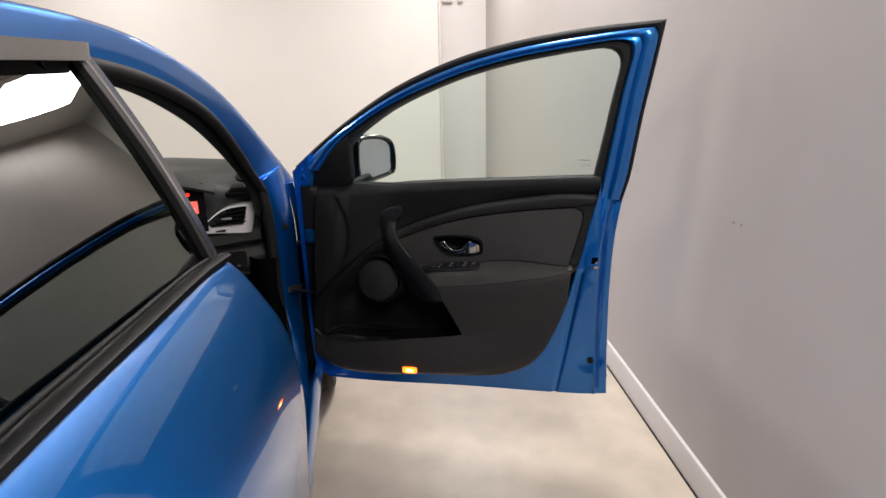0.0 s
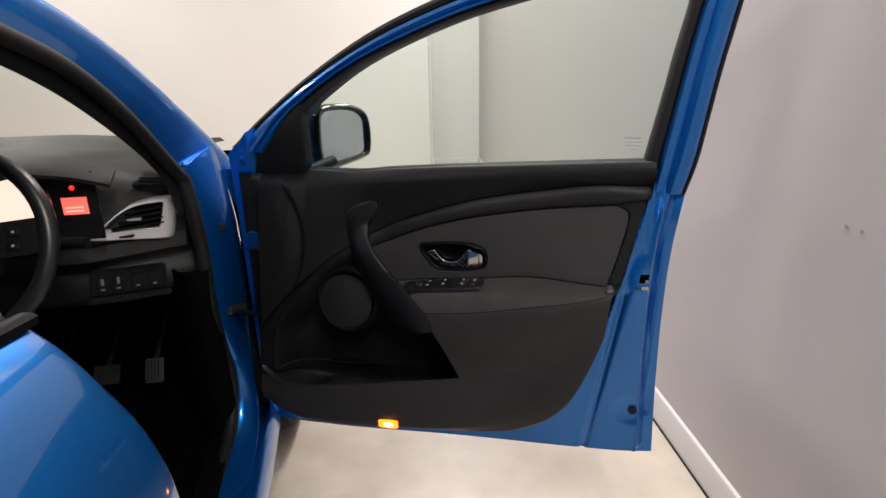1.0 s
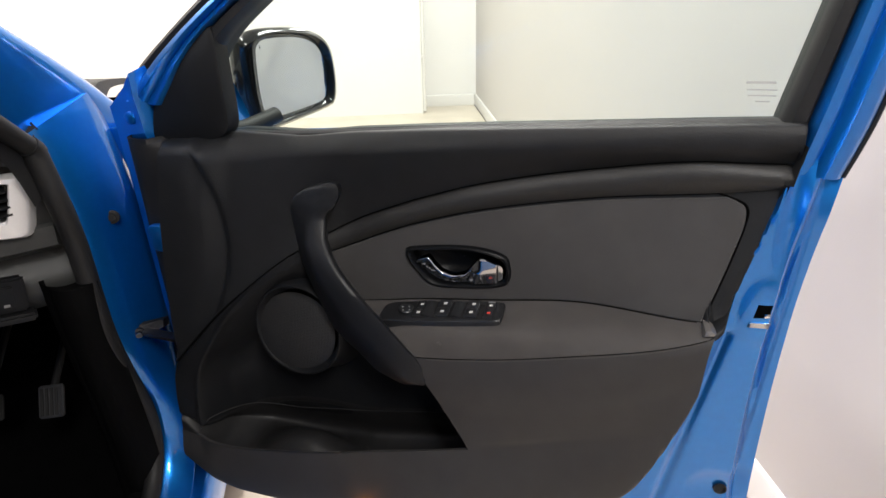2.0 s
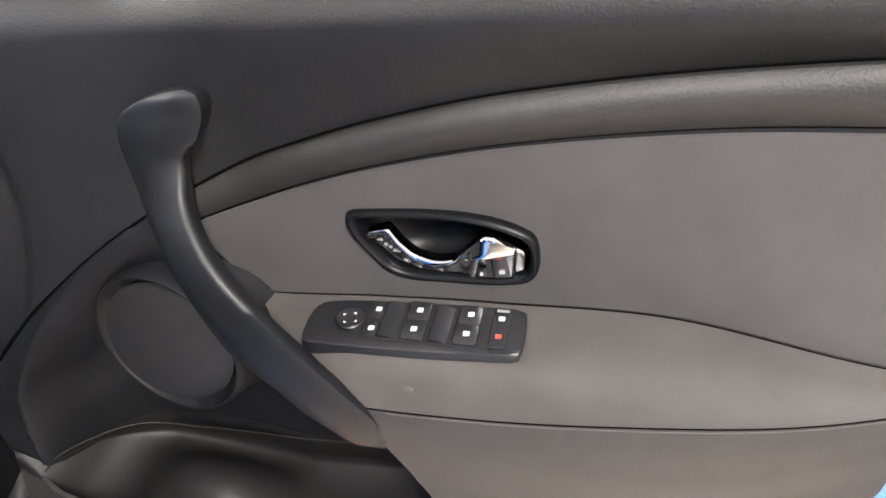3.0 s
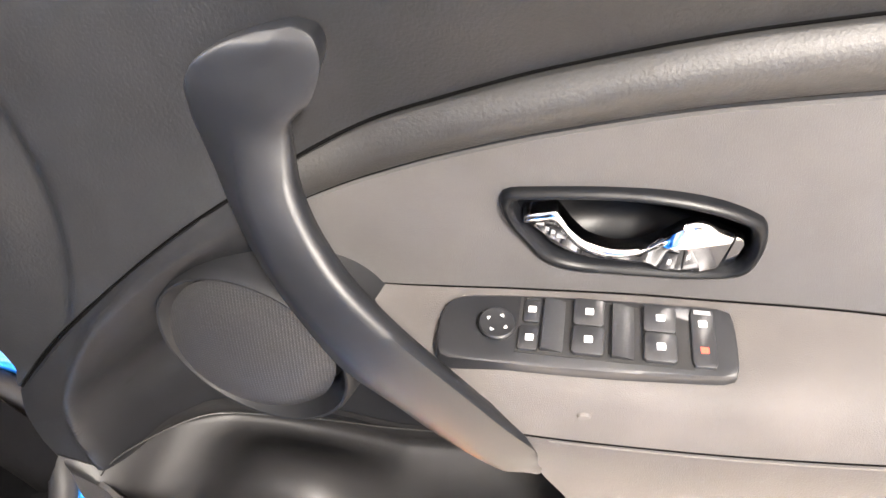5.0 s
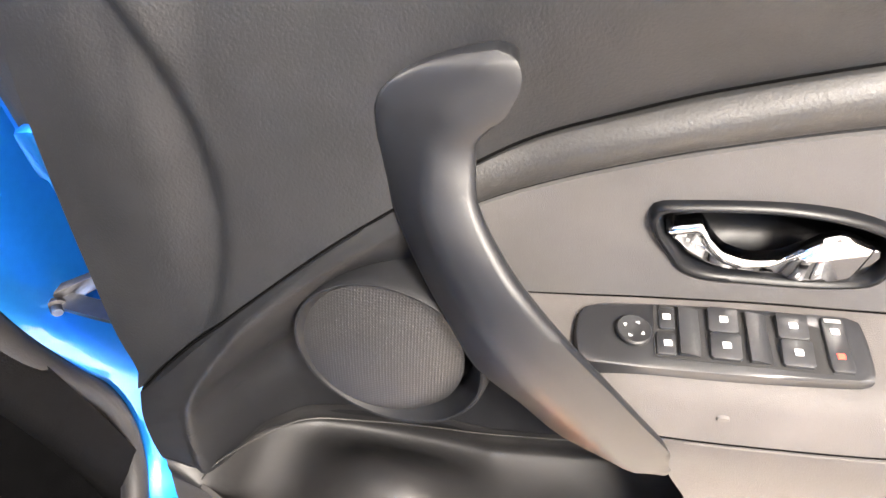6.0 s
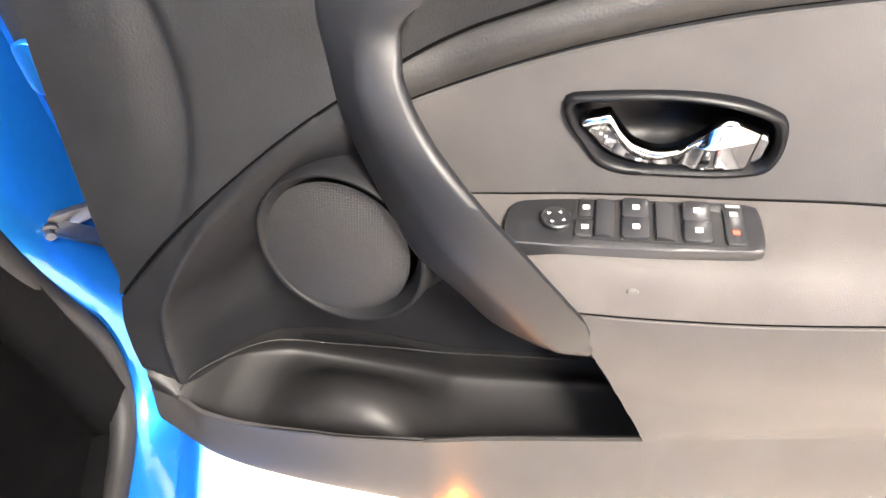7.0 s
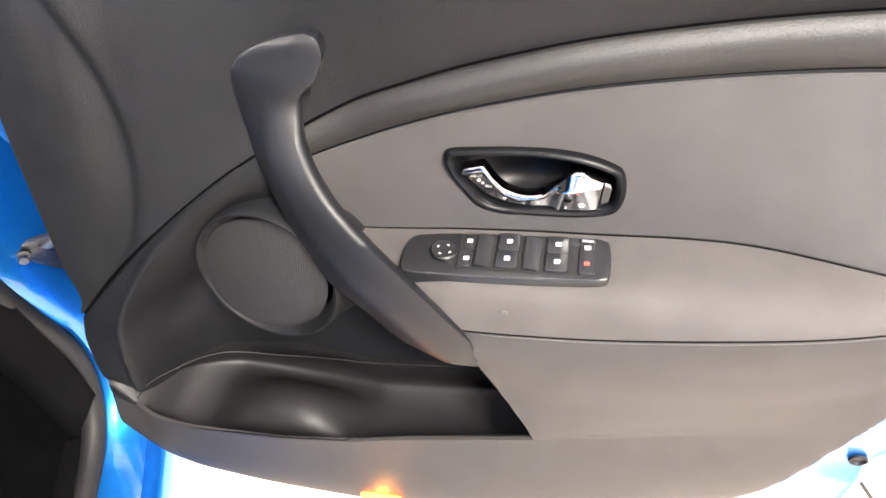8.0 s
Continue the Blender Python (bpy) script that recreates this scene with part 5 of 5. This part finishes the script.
quarter = [[(rd(min(1.0, z - (rd_belt(y) - 0.995))) - 0.02 - 0.1 * max(0, -2.15 - y), y, z) for z in np.linspace(rd_belt(y) + 0.0, 0.24, 14)] for y in np.linspace(-2.16, -2.62, 12)]
part("rear_quarter", sheet("rear_quarter", quarter, (-0.04, 0, 0)), PAINT, car, "blue rear quarter panel", m=CT)


def wheel(x, y, side):
    """A road wheel with its tyre and spoked rim."""
    m = CT @ pose(x, y, 0.315, 0, 90 * side, 0)
    ty = part("tyre", lathe("tyre", [(0.205, -0.10), (0.25, -0.105), (0.295, -0.100), (0.312, -0.08), (0.315, -0.04), (0.315, 0.04), (0.312, 0.08), (0.295, 0.10), (0.25, 0.105), (0.205, 0.10)], Matrix(), 56), TYRE, car, "black road tyre", m=m)
    verts = [(0.205 * math.cos(a), 0.205 * math.sin(a), z) for a in np.linspace(0, 2 * math.pi, 40, endpoint=False) for z in (-0.1, 0.085)]
    part("rim", mesh_of("rim", verts, grid_faces(40, 2, wrap_a=True), 30), SILVER, ty)
    for k in range(5):
        a = 2 * math.pi * k / 5
        o = [(0.02, -0.03), (0.2, -0.022), (0.2, 0.022), (0.02, 0.03)]
        part("spoke", prism("spoke", [(p * math.cos(a) - q * math.sin(a), p * math.sin(a) + q * math.cos(a), 0.07) for p, q in o], (0, 0, -0.03), 0.004), SILVER, ty)


wheel(0.005, 0.41, 1)
wheel(-0.02, -1.98, 1)
wheel(-WID - 0.005, 0.41, -1)
wheel(-WID + 0.02, -1.98, -1)
liner = [[(-0.12, 0.42 + 0.325 * math.cos(a), 0.31 + 0.325 * math.sin(a)), (-0.02, 0.42 + 0.328 * math.cos(a), 0.31 + 0.328 * math.sin(a)), (0.05, 0.42 + 0.33 * math.cos(a), 0.31 + 0.33 * math.sin(a))] for a in np.linspace(-0.3, math.pi + 0.5, 24)]
part("wheel_liner", sheet("wheel_liner", liner, (0, 0, 0.006)), RUBBER, car, "black plastic wheel arch liner", m=CT)
part("car_floor", slab("car_floor", (-WID + 0.06, -2.5, 0.17), (0.0, 0.55, 0.20)), CARPET, car, "dark carpeted car floor with the cabin's shade in its colour", m=CT)
part("bulkhead", slab("bulkhead", (-WID + 0.1, 0.42, 0.2), (-0.03, 0.46, 0.95)), CARPET, car, "dark bulkhead behind the pedals with shade in its colour", m=CT)

# dashboard; its driver's end sweeps away from the seat
def dy(x):
    return 0.5 * max(0, min(x + 0.27, 0.24))


dash = []
for x in np.linspace(-1.48, -0.045, 44):
    pts = [(0.40, 1.015), (0.25, 1.030), (0.10, 1.018), (0.0, 0.985), (-0.07, 0.945), (-0.10, 0.90), (-0.105, 0.82), (-0.075, 0.80), (-0.06, 0.76), (-0.10, 0.745), (-0.095, 0.68), (-0.02, 0.655), (0.10, 0.60), (0.2, 0.58)]
    hood = math.exp(-(((x + 0.37) / 0.15) ** 4))
    dash.append([(x, y - 0.02 + dy(x) * min(1, max(0, (0.25 - y) / 0.15)) - (0.05 * hood if 0.9 < z < 1.0 else 0), z + 0.012 - 0.025 * min(max((x + 0.45) / 0.35, 0), 1) * (z > 0.97) + 0.05 * hood * min(max((0.12 - y) / 0.14, 0), 1) * (z > 0.93)) for y, z in spline(pts, 34)])
db = part("dashboard", sheet("dashboard", dash, (0, 0.06, -0.02), 60), DASHM, car, "dark grey dashboard with a round dial", m=CT)
# cluster recess, dial, red display
CLY = -0.132
part("cluster_hood", sweep("cluster_hood", [(x, CLY - 0.045 + 0.25 * max(0, x + 0.27), 0.985 + 0.040 * (1 - ((x + 0.36) / 0.19) ** 2)) for x in np.linspace(-0.54, -0.175, 30)], [(-0.07, -0.005), (0.03, -0.008), (0.035, 0.0), (0.02, 0.010), (-0.07, 0.02)], up=(0, 0, 1)), DASHM, db, "hooded instrument binnacle")
part("cluster_face", slab("cluster_face", (-0.54, CLY - 0.035, 0.865), (-0.205, CLY - 0.028, 1.015), 0.002), GLOSS, db, "black instrument panel face")
DM = pose(-0.360, CLY - 0.040, 0.950, 90, 0, 0)
part("dial", lathe("dial", [(0.0, 0.001), (0.055, 0.001), (0.056, 0.0)], DM, 40), DIAL, db, "round speed dial with the lens's pale reflection as a glow")
part("dial_ring", lathe("dial_ring", [(0.056, -0.002), (0.057, 0.008), (0.064, 0.010), (0.068, 0.004), (0.069, -0.002)], DM, 40), CHROME, db, "chrome dial ring")
part("display", slab("display", (-0.276, CLY - 0.038, 0.923), (-0.226, CLY - 0.0355, 0.960)), SCREEN, db, "small glowing red display")
for k in range(2):
    part("display_bar", slab("display_bar", (-0.270, CLY - 0.040, 0.929 + 0.008 * k), (-0.234, CLY - 0.0382, 0.932 + 0.008 * k)), glow("pale_bar", (1.0, 0.6, 0.5), 0.6), db)
part("warning_light", lathe("warning_light", [(0.0, 0.002), (0.004, 0.002), (0.005, 0.0)], pose(-0.250, CLY - 0.037, 0.981, 90, 0, 0), 12), REDLED, db, "red warning light")
# side vent with its silver frame
vo = [(-0.2527, 0.8528), (-0.2381, 0.8682), (-0.2169, 0.8863), (-0.1934, 0.9041), (-0.168, 0.9185), (-0.1373, 0.9242), (-0.1098, 0.9246), (-0.084, 0.9225), (-0.0783, 0.9161), (-0.0892, 0.872), (-0.0982, 0.8335), (-0.1072, 0.8265), (-0.1511, 0.8333), (-0.1931, 0.8403)]
vi = [(-0.2277, 0.8690), (-0.2179, 0.8798), (-0.2057, 0.8905), (-0.1877, 0.9040), (-0.1688, 0.9125), (-0.149, 0.9165), (-0.1273, 0.9170), (-0.1085, 0.9155), (-0.1074, 0.9105), (-0.1156, 0.8774), (-0.1217, 0.8600), (-0.1275, 0.8585), (-0.1791, 0.8630), (-0.2099, 0.8665)]
VO, VI = spline(vo, 70, True), spline(vi, 70, True)
VC = np.array((-0.125, 0.872))


def vring(f, y):
    return [(p[0] + (q[0] - p[0]) * f, y + 0.5 * (p[0] + (q[0] - p[0]) * f - VC[0]), p[1] + (q[1] - p[1]) * f) for p, q in zip(VO, VI)]


VY = -0.072
rings = [vring(0.0, VY + 0.03), vring(0.0, VY), vring(0.12, VY - 0.005), vring(0.85, VY - 0.006), vring(0.97, VY - 0.002), vring(1.0, VY + 0.03)]
part("vent_frame", mesh_of("vent_frame", np.concatenate(rings), grid_faces(len(rings), 70, wrap_b=True), 40), SILVER, db, "satin silver air vent surround")
part("vent_throat", prism("vent_throat", vring(0.95, VY + 0.02), (0, 0.01, 0)), GLOSS, db, "dark air vent throat")
for k, z in enumerate((0.868, 0.880, 0.892, 0.904)):
    xa = -0.212 + 0.016 * k
    part("vent_slat", sweep("vent_slat", [(xa, VY + 0.004 + 0.5 * (xa + 0.125), z), ((xa - 0.113) / 2, VY + 0.004 + 0.5 * ((xa - 0.113) / 2 + 0.125), z + 0.001), (-0.113, VY + 0.004 + 0.5 * 0.012, z + 0.002)], [(-0.010, -0.0015), (0.010, -0.003), (0.010, 0.0), (-0.010, 0.0015)], up=(0, 0, 1)), HARD, db)
part("vent_tab", slab("vent_tab", (-0.178, VY - 0.034, 0.884), (-0.148, VY - 0.022, 0.889), 0.001), SILVER, db)
part("vent_wheel", slab("vent_wheel", (-0.200, VY - 0.044, 0.8475), (-0.168, VY - 0.02, 0.8515), 0.002), HARD, db, "ribbed vent thumb wheel")
# upper demister vent and round tweeter cover
UM = CI @ Matrix.Translation((-0.105, -0.075, 0.965)) @ pose(0, 0, 0, 50, 0, -6)
part("demister_vent", prism("demister_vent", [tuple(UM @ Vector((a, b, 0.004))) for a, b in spline([(-0.055, -0.012), (0.03, -0.014), (0.05, 0.004), (0.045, 0.014), (-0.03, 0.012)], 30, True)], tuple(UM.to_3x3() @ Vector((0, 0, -0.02))), 0.003), HARD, db, "slotted demister outlet")
for k in range(3):
    part("vent_slat", sweep("vent_slat", [tuple(UM @ Vector((a, -0.008 + 0.008 * k, 0.006))) for a in (-0.04, 0.0, 0.04)], circle(0.0016, 6)), GLOSS, db)
TM = CI @ Matrix.Translation((-0.10, -0.01, 1.003)) @ pose(0, 0, 0, 28, 0, -4)
part("tweeter_cover", lathe("tweeter_cover", [(0.0, 0.004), (0.025, 0.004), (0.030, 0.003), (0.033, 0.005), (0.036, 0.004), (0.037, -0.003)], TM @ Matrix.Diagonal((1.15, 0.8, 1, 1)), 40), HARD, db, "round tweeter cover on the dash")
# switch bank low on the dash
part("lower_ledge", sheet("lower_ledge", [[(x, y + dy(x) - 0.01, z) for y, z in ((-0.108, 0.842), (-0.122, 0.832), (-0.126, 0.800), (-0.10, 0.786))] for x in np.linspace(-0.33, -0.075, 14)], (0, 0.03, 0)), DASHM, db, "dark ledge below the vent")
SB = Matrix.Translation((-0.192, -0.122, 0.748)) @ pose(0, 0, 0, 0, 5, 26)


def on_bank(lo, hi, bevel=0.0):
    me = slab("bank", lo, hi, bevel)
    me.transform(SB)
    return me


part("switch_bank", on_bank((-0.080, -0.006, -0.030), (0.080, 0.012, 0.030), 0.004), HARD, db, "black bank of lamp switches")
for k, x in enumerate((-0.056, -0.024, 0.016, 0.052)):
    part("switch", on_bank((x - 0.012, -0.011, -0.020), (x + 0.012, -0.004, 0.019), 0.002), HARD, db)
    part("switch_mark", on_bank((x - 0.004, -0.0125, -0.014), (x + 0.004, -0.0105, -0.010)), GREYINK, db)
    if k < 2:
        part("switch_wheel", on_bank((x - 0.003, -0.0135, -0.002), (x + 0.003, -0.010, 0.014), 0.001), GREYINK, db)
part("bank_lip", on_bank((-0.088, -0.014, -0.046), (0.088, 0.014, -0.0315), 0.004), PLASTIC, db)
part("dash_end_cap", sheet("dash_end_cap", [[(-0.048, y, z) for y in np.linspace(-0.01 + 0.06 * abs(z - 0.8), 0.14, 6)] for z in np.linspace(0.62, 0.95, 10)], (-0.01, 0, 0)), DASHM, db, "dark side cover of the dashboard")
part("latch_clip", slab("latch_clip", (-0.058, 0.0, 0.70), (-0.047, 0.016, 0.735), 0.002), STEEL, db)

# steering wheel, stalk
WM = pose(-0.42, -0.34, 0.915, 66, 0, 0)
ring = [tuple(WM @ Vector((0.186 * math.cos(a), 0.186 * math.sin(a), 0))) for a in np.linspace(0, 2 * math.pi, 60, endpoint=False)]
sw_w = tagged(part("steering_wheel", sweep("steering_wheel", ring, circle(0.017, 12), closed=True, up=tuple(WM.to_3x3() @ Vector((0, 0, 1)))), LEATHER, car, "black leather steering wheel", m=CT))
hub = [tuple(WM @ Vector((x, y, 0.012))) for x, y in spline([(-0.085, 0.045), (0.085, 0.045), (0.095, 0.0), (0.06, -0.08), (-0.06, -0.08), (-0.095, 0.0)], 40, True)]
part("airbag_cover", prism("airbag_cover", hub, tuple(WM.to_3x3() @ Vector((0, 0, -0.05))), 0.01, dome=0.012), HARD, sw_w, "black airbag cover")
for sx in (-1, 1):
    sp = [tuple(WM @ Vector((sx * x, y, 0.002))) for x, y in ((0.07, 0.04), (0.178, 0.05), (0.182, -0.02), (0.07, -0.03))]
    part("spoke", prism("spoke", sp, tuple(WM.to_3x3() @ Vector((0, 0, -0.018))), 0.004), GLOSS, sw_w, "gloss black spoke with buttons")
    for k in range(2):
        part("spoke_button", prism("spoke_button", [tuple(WM @ Vector((sx * (0.125 + a), 0.022 - 0.026 * k + b, 0.006))) for a, b in ((-0.010, -0.008), (0.012, -0.008), (0.012, 0.008), (-0.010, 0.008))], tuple(WM.to_3x3() @ Vector((0, 0, -0.008))), 0.002), HARD, sw_w)
        part("spoke_mark", prism("spoke_mark", [tuple(WM @ Vector((sx * (0.125 + a), 0.022 - 0.026 * k + b, 0.0066))) for a, b in ((-0.002, -0.002), (0.003, -0.002), (0.003, 0.002), (-0.002, 0.002))], tuple(WM.to_3x3() @ Vector((0, 0, -0.002)))), WHITE, sw_w)
part("spoke", prism("spoke", [tuple(WM @ Vector((x, y, 0.0))) for x, y in ((-0.03, -0.06), (0.03, -0.06), (0.022, -0.182), (-0.022, -0.182))], tuple(WM.to_3x3() @ Vector((0, 0, -0.018))), 0.004), GLOSS, sw_w)
part("column", sweep("column", [(-0.395, -0.31, 0.895), (-0.395, -0.2, 0.85), (-0.395, -0.05, 0.79)], circle(0.06, 16)), HARD, sw_w, "black steering column shroud")
part("stalk", sweep("stalk", [(-0.34, -0.22, 0.875), (-0.28, -0.235, 0.885), (-0.21, -0.245, 0.880)], circle(0.010, 12), scale=[(0.7, 0.7), (0.9, 0.9), (1.25, 1.25)]), HARD, car, "black indicator stalk", m=CT)
# pedals
for x, w_, h_ in ((-0.27, 0.05, 0.07), (-0.40, 0.07, 0.055), (-0.53, 0.065, 0.055)):
    PM = pose(x, 0.13, 0.37, 58, 0, 0)
    pd = part("pedal", slab("pedal", (-w_ / 2, -h_ / 2, -0.006), (w_ / 2, h_ / 2, 0.006), 0.003), STEEL if x > -0.3 else RUBBER, car, "ribbed pedal pad", m=CT @ PM)
    for k in range(4):
        part("pad_rib", slab("pad_rib", (-w_ / 2 + 0.006 + k * (w_ - 0.012) / 4, -h_ / 2 + 0.006, 0.006), (-w_ / 2 + 0.006 + (k + 0.55) * (w_ - 0.012) / 4, h_ / 2 - 0.006, 0.009)), RUBBER, pd)
    part("pedal_arm", sweep("pedal_arm", [(0, 0.02, -0.006), (0, 0.1, -0.05), (0, 0.2, -0.10)], circle(0.008, 8)), RUBBER, pd)
# front seat with headrest
def seat(x):
    st = part("seat", prism("seat", [(x - 0.24, -0.55, 0.50), (x + 0.24, -0.55, 0.50), (x + 0.25, -0.80, 0.50), (x + 0.24, -1.08, 0.48), (x - 0.24, -1.08, 0.48), (x - 0.25, -0.80, 0.50)], (0, 0, -0.22), 0.04, dome=0.01), CLOTH, car, "dark cloth front seat", m=CT)
    part("backrest", prism("backrest", [tuple(pose(x, -1.05, 0.45, 104, 0, 0) @ Vector((a, b, 0.06))) for a, b in spline([(-0.24, 0.0), (0.24, 0.0), (0.26, 0.3), (0.20, 0.60), (-0.20, 0.60), (-0.26, 0.3)], 50, True)], tuple(pose(0, 0, 0, 104, 0, 0).to_3x3() @ Vector((0, 0, -0.14))), 0.03, dome=0.015), CLOTH, st)
    part("headrest", prism("headrest", [tuple(pose(x, -1.22, 1.07, 100, 0, 0) @ Vector((a, b, 0.05))) for a, b in spline([(-0.12, 0.0), (0.12, 0.0), (0.14, 0.10), (0.10, 0.19), (-0.10, 0.19), (-0.14, 0.10)], 40, True)], tuple(pose(0, 0, 0, 100, 0, 0).to_3x3() @ Vector((0, 0, -0.10))), 0.03, dome=0.01), CLOTH, st)


seat(-0.40)
seat(-1.12)
